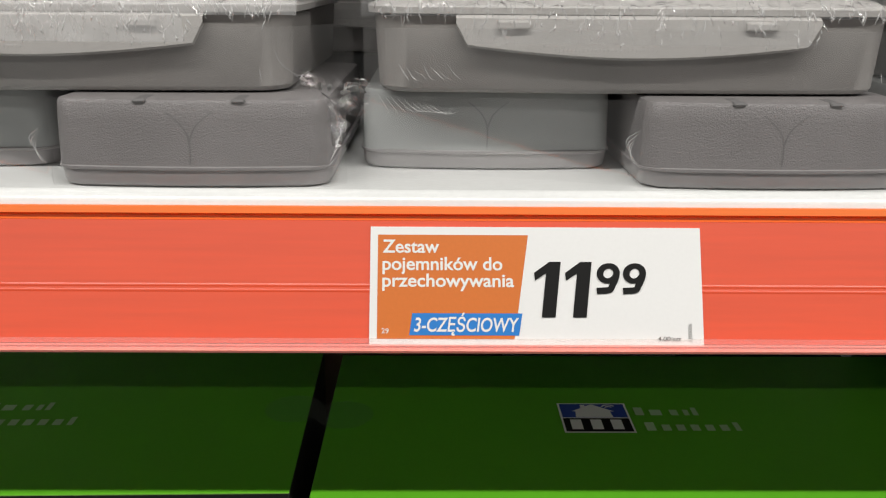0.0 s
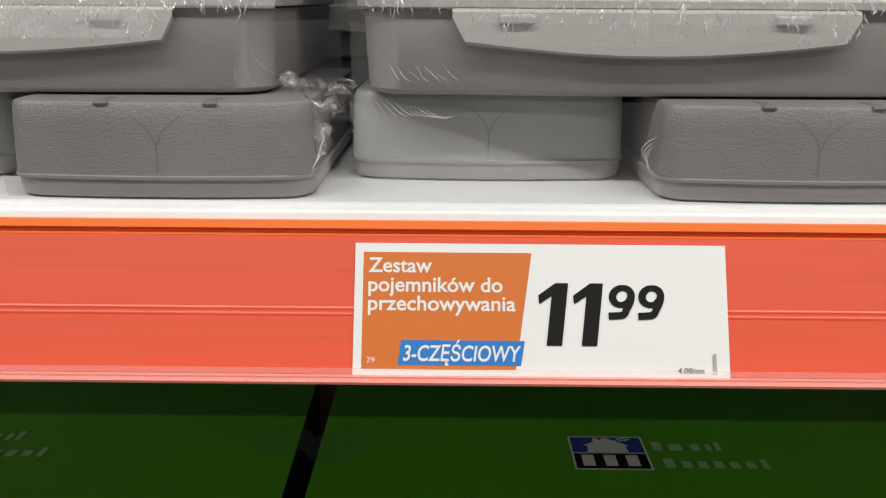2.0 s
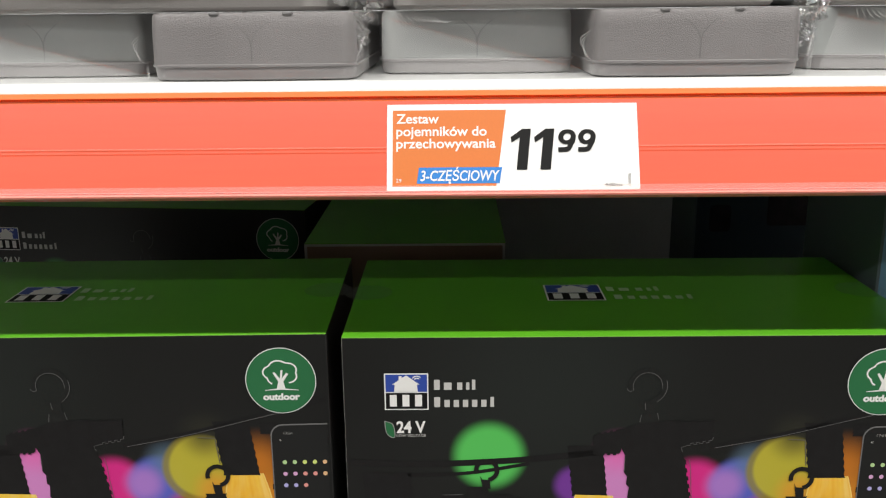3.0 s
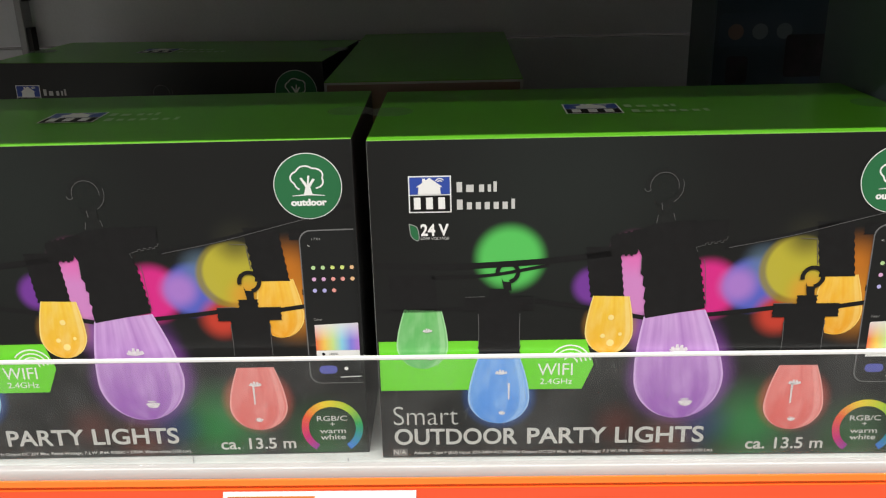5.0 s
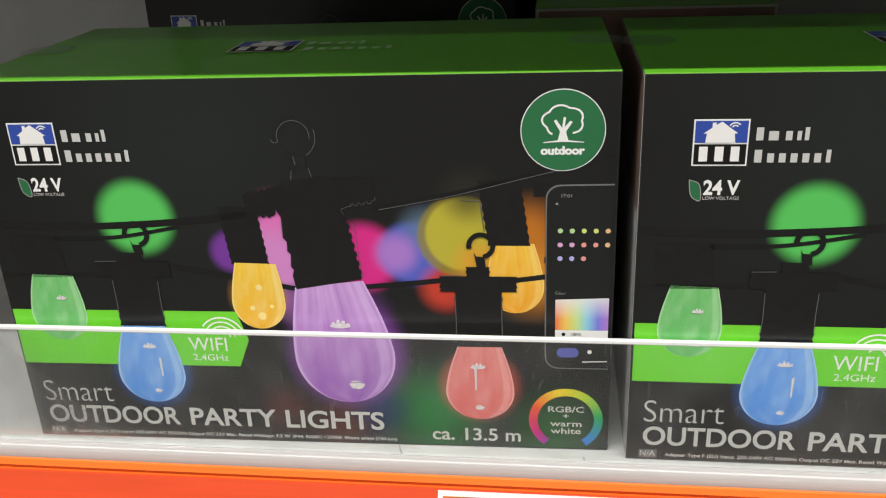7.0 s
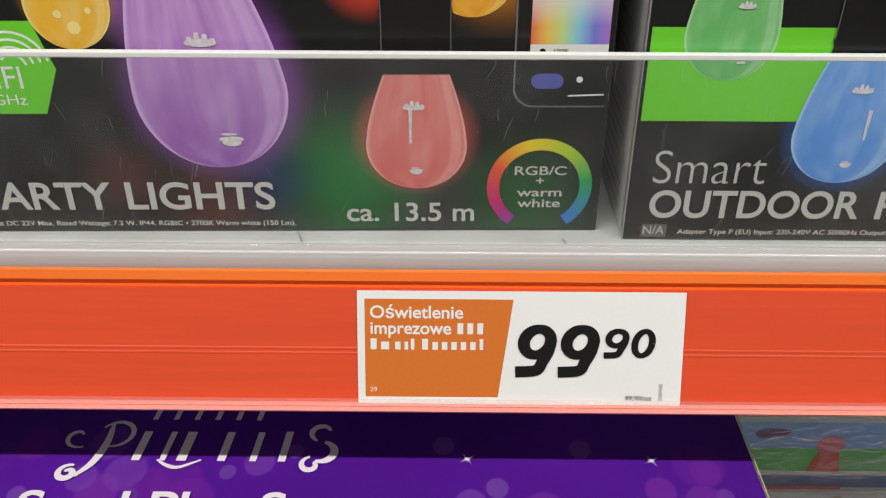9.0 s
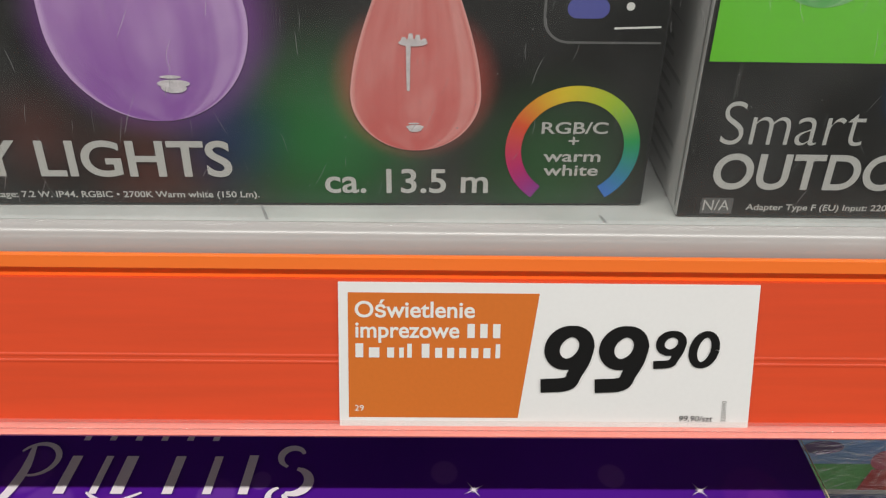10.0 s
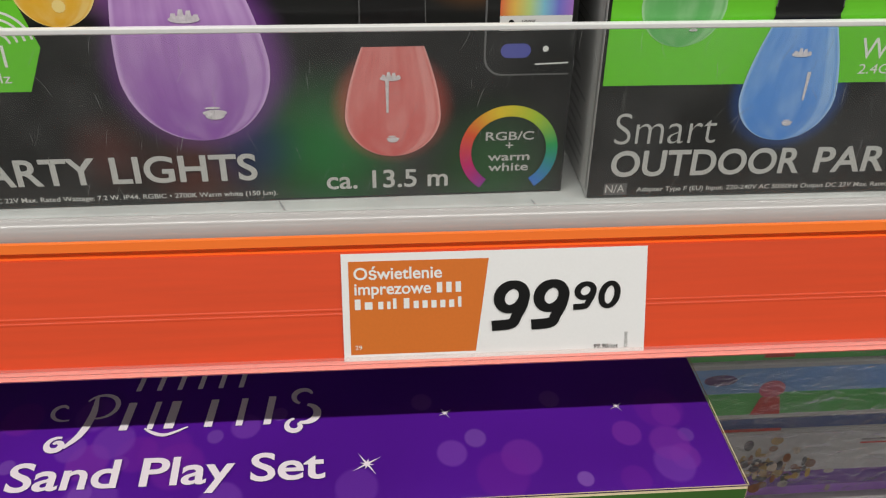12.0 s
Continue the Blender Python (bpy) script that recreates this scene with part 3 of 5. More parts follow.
# ---- boxes of party lights ----
BW, BD, BH = 0.2810, 0.134, 0.1793
GREEN = material("carton_green", (0.112, 0.44, 0.018), 0.34, grain=0.02, stain=0.05, coat=0.2, bump=0.04)
GREEN_EDGE = material("carton_fold_green", (0.115, 0.29, 0.028), 0.5, grain=0.1)
BLACK_SIDE = material("carton_black", (0.018, 0.018, 0.018), 0.4, grain=0.15, stain=0.2, coat=0.2)
CARTON_WHITE = material("carton_white", (0.46, 0.46, 0.45), 0.45, grain=0.03, stain=0.05)
PHOTO_BROWN = blob_print("carton_photo", (0.25, 0.16, 0.13), [
    (0.03, 0.172, 0.006, 0.006, (0.7, 0.6, 0.6), 0.8), (0.045, 0.17, 0.005, 0.004, (0.05, 0.03, 0.03), 0.9), (0.07, 0.173, 0.008, 0.006, (0.65, 0.5, 0.45), 0.7),
    (0.095, 0.17, 0.006, 0.005, (0.06, 0.02, 0.02), 0.9), (0.115, 0.172, 0.006, 0.006, (0.5, 0.4, 0.3), 0.8)], scuffs=False)
FRONT = blob_print("carton_front_print", (0.0085, 0.0092, 0.0088), [
    # first spot: a faint reflection on the board, put in as ink
    (0.10, 0.1550, 0.05, 0.05, (0.020, 0.0280, 0.024), 0.4),
    (0.200, 0.0200, 0.000, 0.034, (0.02, 0.2250, 0.05), 0.75), (0.155, 0.0120, 0.0, 0.022, (0.16, 0.0335, 0.02), 0.45), (0.128, 0.0200, 0.0, 0.018, (0.15, 0.0200, 0.01), 0.4),
    (0.255, 0.0120, 0.0, 0.03, (0.03, 0.1650, 0.04), 0.5), (0.175, 0.0200, 0.0, 0.02, (0.02, 0.0300, 0.18), 0.5),
    (0.1124, 0.1010, 0.0095, 0.003, (0.20, 0.0450, 0.36), 0.85),
    (0.1390, 0.0770, 0.009, 0.008, (0.30, 0.1100, 0.38), 0.8), (0.1340, 0.1010, 0.0170, 0.003, (0.66, 0.2500, 0.58), 0.95), (0.1330, 0.1180, 0.008, 0.007, (0.74, 0.1500, 0.46), 0.8),
    (0.2470, 0.0920, 0.015, 0.013, (0.70, 0.2600, 0.02), 0.9), (0.2440, 0.1120, 0.010, 0.010, (0.60, 0.1900, 0.015), 0.8),
    (0.1714, 0.0985, 0.0155, 0.004, (0.70, 0.0250, 0.25), 0.95),
    (0.1935, 0.1005, 0.0142, 0.003, (0.10, 0.1300, 0.58), 0.9), (0.1990, 0.1120, 0.008, 0.007, (0.13, 0.2100, 0.30), 0.7), (0.1865, 0.1005, 0.0085, 0.005, (0.42, 0.2000, 0.60), 0.9),
    (0.2075, 0.0840, 0.010, 0.005, (0.62, 0.0550, 0.03), 0.85),
    (0.2150, 0.1085, 0.0188, 0.0014, (0.27, 0.2200, 0.03), 0.85), (0.2165, 0.1095, 0.0168, 0.0012, (0.50, 0.4400, 0.04), 0.92), (0.2185, 0.1270, 0.009, 0.008, (0.025, 0.0250, 0.016), 0.75),
    (0.2225, 0.0960, 0.009, 0.006, (0.72, 0.3200, 0.03), 0.8),
    (0.0702, 0.1172, 0.0165, 0.004, (0.10, 0.5600, 0.11), 0.95),
    # halos round the printed bulbs
    (0.1605, 0.0495, 0.024, 0.009, (0.34, 0.0850, 0.50), 0.75), (0.160, 0.0655, 0.018, 0.010, (0.25, 0.0600, 0.40), 0.5),
    (0.2215, 0.0340, 0.017, 0.005, (0.60, 0.1050, 0.08), 0.7), (0.0645, 0.0380, 0.017, 0.005, (0.02, 0.1250, 0.50), 0.75),
    (0.122, 0.0790, 0.013, 0.003, (0.50, 0.2250, 0.02), 0.6)])

GREEN_PRINT = material("arrow_green_ink", (0.16, 0.64, 0.03), 0.36, grain=0.015, coat=0.2)
VIOLET = bulb_ink("violet_bulb_ink", (0.31, 0.105, 0.46), (0.72, 0.50, 0.82), (0.80, 0.52, 0.86))
RED = bulb_ink("red_bulb_ink", (0.68, 0.13, 0.12), (0.88, 0.46, 0.43), (0.82, 0.32, 0.30))
BLUE = bulb_ink("blue_bulb_ink", (0.085, 0.28, 0.74), (0.48, 0.68, 0.92), (0.24, 0.46, 0.88))
GREENB = bulb_ink("green_bulb_ink", (0.13, 0.48, 0.13), (0.46, 0.74, 0.42), (0.20, 0.56, 0.18))
YELLOW = bulb_ink("yellow_bulb_ink", (0.84, 0.45, 0.035), (0.92, 0.76, 0.32), (0.95, 0.70, 0.08))
ORANGE = bulb_ink("orange_bulb_ink", (0.82, 0.36, 0.02), (0.92, 0.70, 0.22), (0.95, 0.66, 0.08))
SOCKET = material("socket_ink", (0.0062, 0.0062, 0.0066), 0.4, grain=0.3, grain_scale=200, coat=0.15)
HOLDER_GREY = material("holder_grey_ink", (0.13, 0.12, 0.08), 0.4)
SOCKET_DIM = material("hook_ink", (0.0100, 0.0112, 0.0106), 0.4, grain=0.2, coat=0.1)
SOCKET_EDGE = material("socket_edge_ink", (0.12, 0.12, 0.12), 0.4)
LID_INK = material("lid_pale_ink", (0.44, 0.62, 0.38), 0.4)
LOGO_BLUE = material("logo_blue_ink", (0.03, 0.07, 0.36), 0.4)
OUTDOOR_GREEN = material("badge_green_ink", (0.022, 0.15, 0.055), 0.38, stain=0.1, coat=0.2)
RING_INK = ramp_ink("colour_ring_ink", [(0.0, (0.26, 0.03, 0.28)), (0.12, (0.55, 0.02, 0.16)), (0.28, (0.80, 0.10, 0.03)), (0.45, (0.85, 0.62, 0.03)),
                                       (0.62, (0.42, 0.60, 0.03)), (0.78, (0.02, 0.36, 0.10)), (1.0, (0.03, 0.16, 0.60))])
PALETTE = ramp_ink("palette_ink", fade=True, stops=[(0.0, (0.80, 0.16, 0.06)), (0.2, (0.85, 0.55, 0.10)), (0.4, (0.55, 0.72, 0.25)), (0.6, (0.25, 0.60, 0.75)), (0.8, (0.20, 0.20, 0.70)), (1.0, (0.45, 0.20, 0.66))])
PHONE_BODY = material("phone_ink", (0.009, 0.010, 0.010), 0.35, coat=0.25)
PHONE_RIM = material("phone_rim_ink", (0.16, 0.16, 0.16), 0.35)
PURPLE_BTN = material("button_ink", (0.10, 0.11, 0.42), 0.4)
DOTS = [material("dot_ink", c, 0.4) for c in ((0.45, 0.65, 0.30), (0.62, 0.72, 0.20), (0.78, 0.48, 0.25), (0.68, 0.38, 0.62), (0.78, 0.32, 0.28), (0.45, 0.42, 0.75))]
SEAL = clear_sheet("seal_film", (0.90, 0.93, 0.88), 0.25, milk=0.04)


def bulb_shape(x0, z0, w0, x1, z1, w1, f, y):
    """Outline of a printed bulb from the middle of its cap (x0, z0) to its tip (x1, z1); half-widths w0 at the cap, w1 at the fraction f."""
    bm = bmesh.new()
    uv = bm.loops.layers.uv.verify()
    a, b = Vector((x0, z0)), Vector((x1, z1))
    side = Vector((-(b - a).y, (b - a).x)).normalized()
    side = side if side.x > 0 else -side
    rows, n, cols = [], 30, 8
    for i in range(n + 1):
        s = f * i / 14 if i < 14 else f + (1 - f) * math.sin(math.pi / 2 * (i - 14) / (n - 14))
        if s < f:
            t = s / f
            w = w0 + (w1 - w0) * (math.sin(t * math.pi / 2) * 0.75 + 0.25 * t)
        else:
            w = w1 * math.sqrt(max(1 - ((s - f) / (1 - f)) ** 2, 0.0001))
        c = a.lerp(b, s)
        rows.append([bm.verts.new((c.x + side.x * w * (2 * k / cols - 1), y, c.y + side.y * w * (2 * k / cols - 1))) for k in range(cols + 1)])
    for i in range(n):
        for k in range(cols):
            face = bm.faces.new((rows[i][k], rows[i + 1][k], rows[i + 1][k + 1], rows[i][k + 1]))
            for loop, (u, v) in zip(face.loops, ((k, i), (k, i + 1), (k + 1, i + 1), (k + 1, i))):
                loop[uv].uv = (u / cols, v / n)
            face.normal_update()
            if face.normal.y > 0:
                face.normal_flip()
    return bm


def ribbed(x0, x1, z0, z1, shift, y, teeth=7, depth=0.0006):
    """A printed lamp holder: an upright slab with ribbed flanks, leaning by shift."""
    left, right = [], []
    for i in range(teeth * 2 + 1):
        t = i / (teeth * 2)
        d = depth if i % 2 else 0.0
        left.append((x0 + shift * t + d, z0 + (z1 - z0) * t))
        right.append((x1 + shift * t - d, z0 + (z1 - z0) * t))
    return flat(left + right[::-1], y)


def hook_strokes(cx, cz, r, foot, y, w):
    """A printed hook: an open ring with a straight stem down to foot."""
    pts = [(cx + r * math.cos(radians(a)), cz + r * math.sin(radians(a))) for a in range(195, -91, -11)]
    bm = band(pts, w, y)
    flat([(cx - r * 0.62, cz - r * 0.55), (cx - r * 0.42, cz - r * 0.95), (cx + r * 0.30, cz - r * 1.0), (cx + r * 0.38, foot), (cx - r * 0.36, foot)], y - 0.00003, bm)
    return bm


def arc(cx, cz, r, a0, a1, w, y, bm=None):
    """A thin printed line along part of a circle."""
    n = 14
    pts = [(cx + r * math.cos(radians(a0 + (a1 - a0) * k / n)), cz + r * math.sin(radians(a0 + (a1 - a0) * k / n))) for k in range(n + 1)]
    return band(pts, [w * 0.5] + [w] * (n - 1) + [w * 0.5], y, bm) if bm else band(pts, [w * 0.5] + [w] * (n - 1) + [w * 0.5], y)


def toothed(x0, x1, teeth, depth):
    """Steps along a ribbed edge: pairs of a place and a rise."""
    out = []
    for k in range(teeth):
        a, b = x0 + (x1 - x0) * k / teeth, x0 + (x1 - x0) * (k + 0.5) / teeth
        out += [(a, 0.0), (b, 0.0), (b, depth), (x0 + (x1 - x0) * (k + 1) / teeth, depth)]
    return out


def logo(parent, x, z, w, h, y):
    """The maker's mark as plain shapes: white frame, blue field with a white house, dark field with three white bars."""
    part("mark_frame", flat([(x, z), (x + w, z), (x + w, z + h), (x, z + h)], y), INK_WHITE, parent)
    e = w * 0.03
    part("mark_blue_field", flat([(x + e, z + h * 0.5), (x + w - e, z + h * 0.5), (x + w - e, z + h - e), (x + e, z + h - e)], y - 0.0001), LOGO_BLUE, parent)
    part("mark_dark_field", flat([(x + e, z + e), (x + w - e, z + e), (x + w - e, z + h * 0.47), (x + e, z + h * 0.47)], y - 0.0001), INK_BLACK, parent)
    bm = flat([(x + w * a, z + h * b) for a, b in ((0.22, 0.5), (0.76, 0.5), (0.74, 0.70), (0.80, 0.70), (0.50, 0.95), (0.40, 0.88), (0.40, 0.93), (0.33, 0.93), (0.33, 0.82), (0.18, 0.70), (0.24, 0.70))], y - 0.0002)
    part("mark_house", bm, INK_WHITE, parent)
    bm = ring(x + w * 0.74, z + h * 0.80, w * 0.10, w * 0.125, 40, 150, y - 0.0002, 8)
    ring(x + w * 0.74, z + h * 0.80, w * 0.05, w * 0.075, 40, 150, y - 0.0002, 8, bm)
    part("mark_waves", bm, INK_WHITE, parent)
    letter_slabs(parent, INK_WHITE, "TTT", x + w * 0.12, z + h * 0.10, w * 0.86, h * 0.32, y - 0.0002, 0.55)


def party_light_box(m, label):
    b = thing("light_box", label, "product box", m, group="party light boxes")
    # carton: green lid, black front and back, white ends
    bm = block(0, BW, 0, BD, 0, BH, 0.0005, 2)
    bm.faces.ensure_lookup_table()
    for f in bm.faces:
        n = f.normal
        f.material_index = 0 if n.z > 0.85 else 1 if n.z > 0.3 and n.y < 0 else 3 if n.x < -0.9 else 2
    part("carton", bm, [GREEN, GREEN_EDGE, BLACK_SIDE, CARTON_WHITE], b)
    bm = bmesh.new()
    e = 0.0007
    bmesh.ops.create_grid(bm, x_segments=1, y_segments=1, size=0.5, matrix=Matrix.Translation((BW / 2, -0.0002, BH / 2)) @ Matrix.Rotation(radians(90), 4, "X") @ Matrix.Diagonal((BW - 2 * e, BH - 2 * e, 1, 1)))
    front = part("front_print", bm, FRONT, b, "black printed front with coloured bulbs")
    L = [-0.0003 - 0.00007 * k for k in range(9)]
    # wide arrow with the radio words
    part("arrow", flat([(0.0011, 0.0420), (0.1085, 0.0420), (0.1144, 0.0563), (0.1100, 0.0710), (0.0011, 0.0710)], L[0]), GREEN_PRINT, front)
    words_on(front, "lettering", "WIFI", 0.0850, 0.0502, 0.0185, 0.0070, INK_WHITE, 0.0, 0, L[1])
    words_on(front, "lettering", "2.4GHz", 0.0862, 0.0450, 0.0172, 0.0033, INK_WHITE, 0.0, 0, L[1])
    bm = bmesh.new()
    for r in (0.0035, 0.0058, 0.0081, 0.0104):
        ring(0.1020, 0.0570, r, r + 0.0008, 10, 145, L[1], 12, bm)
    part("wave_sign", bm, INK_WHITE, front)
    # cables
    for pts, w in (([(0.0012, 0.1140), (0.0400, 0.1130), (0.0850, 0.1150), (0.1240, 0.1190)], 0.0032), ([(0.0300, 0.1070), (0.0600, 0.1080), (0.0900, 0.1130)], 0.0018),
                   ([(0.1780, 0.1215), (0.2100, 0.1275), (0.2400, 0.1350), (0.2790, 0.1450)], 0.0024), ([(0.083, 0.0935), (0.1100, 0.0890), (0.1400, 0.0830)], 0.0024),
                   ([(0.1680, 0.0840), (0.1900, 0.0860), (0.2080, 0.0880)], 0.0024), ([(0.2380, 0.0880), (0.2520, 0.0900)], 0.0024), ([(0.0012, 0.0887), (0.0300, 0.0887), (0.0500, 0.0900)], 0.0018)):
        part("cable_print", band(curve_through(pts, 10), w, L[1]), SOCKET, front)
    part("cable_shine", band(curve_through([(0.1800, 0.1210), (0.2100, 0.1268), (0.2400, 0.1343), (0.2550, 0.1380)], 10), 0.0003, L[2]), SOCKET_EDGE, front)
    # bulbs and their holders, far ones first
    part("bulb_print", bulb_shape(0.0250, 0.0890, 0.0098, 0.0235, 0.0550, 0.0136, 0.60, L[1]), GREENB, front)
    part("holder_print", ribbed(0.0085, 0.0330, 0.0888, 0.1085, -0.001, L[1]), SOCKET, front)
    part("bulb_print", bulb_shape(0.2375, 0.1050, 0.0090, 0.2390, 0.0720, 0.0125, 0.60, L[0]), ORANGE, front)
    part("holder_print", ribbed(0.2265, 0.2450, 0.1045, 0.1340, -0.004, L[1]), SOCKET, front)
    part("holder_edge", band([(0.2252, 0.1110), (0.2240, 0.1215), (0.2236, 0.1250), (0.2150, 0.1255)], [0.0004, 0.0007, 0.0007, 0.0003], L[2]), HOLDER_GREY, front)
    part("holder_print", ribbed(0.2460, 0.2540, 0.1270, 0.1330, 0.0, L[1], 3), SOCKET, front)
    part("bulb_print", bulb_shape(0.1222, 0.0955, 0.0094, 0.1212, 0.0625, 0.0125, 0.60, L[2]), YELLOW, front)
    part("holder_print", ribbed(0.1112, 0.1290, 0.0950, 0.1225, -0.003, L[1]), SOCKET, front)
    # the large violet bulb
    part("bulb_print", bulb_shape(0.1550, 0.0855, 0.0158, 0.1622, 0.0238, 0.0236, 0.60, L[2]), VIOLET, front)
    flank = [(0.1640 + 0.0068 * t, 0.1219 - 0.0334 * t) for t in (0.0, 0.2)]
    for k in range(6):
        t = 0.22 + k * 0.13
        flank += [(0.1652 + 0.0058 * t, 0.1219 - 0.0334 * t), (0.1652 + 0.0058 * (t + 0.07), 0.1219 - 0.0334 * (t + 0.07)), (0.1645 + 0.0058 * (t + 0.07), 0.1219 - 0.0334 * (t + 0.07)), (0.1645 + 0.0058 * (t + 0.13), 0.1219 - 0.0334 * (t + 0.13))]
    part("holder_print", flat([(0.1400, 0.0828), (0.1390, 0.0896), (0.1398, 0.0925), (0.1386, 0.0940), (0.1392, 0.1000), (0.1378, 0.1015), (0.1380, 0.1060), (0.1364, 0.1080), (0.1366, 0.1174), (0.1337, 0.1230),
                               (0.1353, 0.1315), (0.1428, 0.1345), (0.1520, 0.1355), (0.1628, 0.1359), (0.1632, 0.1219)] + flank + [(0.1700, 0.0880)], L[3]), SOCKET, front)
    part("holder_print", flat([(0.1345, 0.1194)] + [(x, 0.1183 + d) for x, d in toothed(0.1335, 0.1225, 4, -0.0008)] + [(0.1210, 0.1180), (0.1208, 0.1275)]
                              + [(x, 0.1282 + (x - 0.121) * 0.2 + d) for x, d in toothed(0.1215, 0.1330, 4, 0.0007)] + [(0.1353, 0.1316)], L[4]), SOCKET, front)
    low = [(x, 0.1222 + (x - 0.165) * 0.16 + d) for x, d in toothed(0.1665, 0.1785, 4, 0.0009)]
    part("holder_print", flat([(0.1628, 0.1219)] + low + [(0.1790, 0.1360)] + [(x, 0.1358 + d) for x, d in toothed(0.1780, 0.1660, 4, -0.0007)] + [(0.1628, 0.1352)], L[4]), SOCKET, front)
    part("holder_edge", band([(0.1645, 0.1190), (0.1636, 0.1215)] + low + [(0.1790, 0.1270)], 0.00028, L[5]), SOCKET_EDGE, front)
    part("holder_edge", band([(0.1680, 0.1150), (0.1690, 0.1100), (0.1696, 0.1010), (0.1708, 0.0890)], 0.00028, L[5]), SOCKET_EDGE, front)
    part("holder_edge", band([(0.1366, 0.1170), (0.1366, 0.1090)], 0.0003, L[5]), SOCKET_EDGE, front)
    part("holder_print", flat([(0.1428, 0.1344), (0.1436, 0.1392), (0.1453, 0.1397), (0.1450, 0.1460), (0.1500, 0.1462), (0.1502, 0.1400), (0.1512, 0.1398), (0.1522, 0.1354)], L[4]), SOCKET_DIM, front)
    part("hook_print", hook_strokes(0.1459, 0.1538, 0.0082, 0.1440, L[4], 0.0022), SOCKET_DIM, front)
    bm = arc(0.1459, 0.1538, 0.0070, 200, -10, 0.00028, L[5])
    arc(0.1459, 0.1538, 0.0094, 20, -60, 0.00028, L[5], bm)
    arc(0.1378, 0.1528, 0.0016, 175, 350, 0.00028, L[5], bm)
    for line in ([(0.1430, 0.1350), (0.1436, 0.1390)], [(0.1512, 0.1398), (0.1521, 0.1362)], [(0.1450, 0.1452), (0.1455, 0.1415)]):
        band(line, 0.0003, L[5], bm)
    part("hook_edge", bm, SOCKET_EDGE, front)
    # the red and the blue bulb
    for bx, bz, tip, hw, top, ink, hook in ((0.2220, 0.0552, 0.0160, 0.0098, 0.0835, RED, (0.2236, 0.1045)), (0.0645, 0.0636, 0.0214, 0.0102, 0.0895, BLUE, (0.0690, 0.1095))):
        part("bulb_print", bulb_shape(bx, bz, hw, bx - 0.0005, tip, hw * 1.62, 0.62, L[3]), ink, front)
        part("holder_print", ribbed(bx - hw - 0.001, bx + hw + 0.001, bz - 0.0005, top, 0.0, L[4], 6), SOCKET, front)
        part("holder_print", ribbed(bx - hw * 1.75, bx + hw * 1.75, top - 0.001, top + 0.0065, 0.0, L[5], 3), SOCKET, front)
        part("holder_print", ribbed(bx - hw * 0.55, bx + hw * 0.55, top + 0.0060, top + 0.0110, 0.0, L[4], 2), SOCKET, front)
        for side in (-1, 1):
            part("holder_edge", band([(bx + side * (hw + 0.0006), bz + 0.004), (bx + side * (hw + 0.0004), (bz + top) / 2), (bx + side * (hw + 0.0006), top - 0.003)], 0.00035, L[5]), SOCKET_EDGE, front)
        part("holder_edge", band([(bx - hw * 1.7, top + 0.0066), (bx - hw * 0.7, top + 0.0068)], 0.0003, L[6]), SOCKET_EDGE, front)
        part("hook_print", hook_strokes(hook[0], hook[1], 0.0052, top + 0.0100, L[5], 0.0022), SOCKET, front)
    # glints inside the bulbs
    for gx, gz2, w in ((0.1585, 0.0645, 0.0105), (0.1640, 0.0335, 0.0085), (0.2210, 0.0440, 0.0075), (0.2215, 0.0225, 0.0048), (0.0655, 0.0520, 0.0072), (0.0660, 0.0280, 0.0042), (0.0270, 0.0770, 0.0055), (0.0280, 0.0605, 0.0030)):
        bm = disc(gx, gz2, w * 0.46, L[5], 20, rz=w * 0.12)
        if gz2 > 0.04:
            # crown of the filament holder
            for k2, (ox, h) in enumerate(((-0.30, 0.18), (-0.08, 0.30), (0.14, 0.26), (0.34, 0.14))):
                flat([(gx + (ox - 0.11) * w, gz2), (gx + (ox + 0.11) * w, gz2), (gx + (ox + 0.07) * w, gz2 + h * w), (gx + (ox - 0.05) * w, gz2 + h * w)], L[5] - 0.00001 * (k2 + 1), bm)
        else:
            # bright bowl at the tip with a thin ring above
            disc(gx, gz2 - 0.12 * w, w * 0.36, L[5] - 0.00001, 20, bm, rz=w * 0.16)
            disc(gx - 0.06 * w, gz2 + 0.20 * w, w * 0.30, L[5] - 0.00002, 20, bm, rz=w * 0.05)
        part("glint", bm, INK_GLINT, front)
    for gx, za, zb in ((0.2193, 0.0440, 0.0320), (0.0690, 0.0460, 0.0360)):
        part("glint", flat([(gx, za), (gx + 0.0012, za), (gx + 0.0009, zb), (gx + 0.0002, zb)], L[5]), INK_GLINT, front)
    for gx, gz2, r in ((0.1185, 0.0730, 0.0013), (0.1225, 0.0690, 0.0020), (0.1275, 0.0740, 0.0010), (0.1225, 0.0835, 0.0016)):
        part("glint", disc(gx, gz2, r, L[3], 12), YELLOW, front)
    # marks and words
    logo(front, 0.0198, 0.1420, 0.0212, 0.0190, L[2])
    letter_slabs(front, INK_SOFT, "Tmxrl", 0.0437, 0.1524, 0.0210, 0.0052, L[2])
    letter_slabs(front, INK_SOFT, "Txxxxxl", 0.0437, 0.1434, 0.0300, 0.0052, L[2])
    part("leaf", flat(curve_through([(0.0195, 0.1362), (0.0235, 0.1342), (0.0242, 0.1275), (0.0205, 0.1295), (0.0195, 0.1362)], 5)[:-1], L[2]), OUTDOOR_GREEN, front)
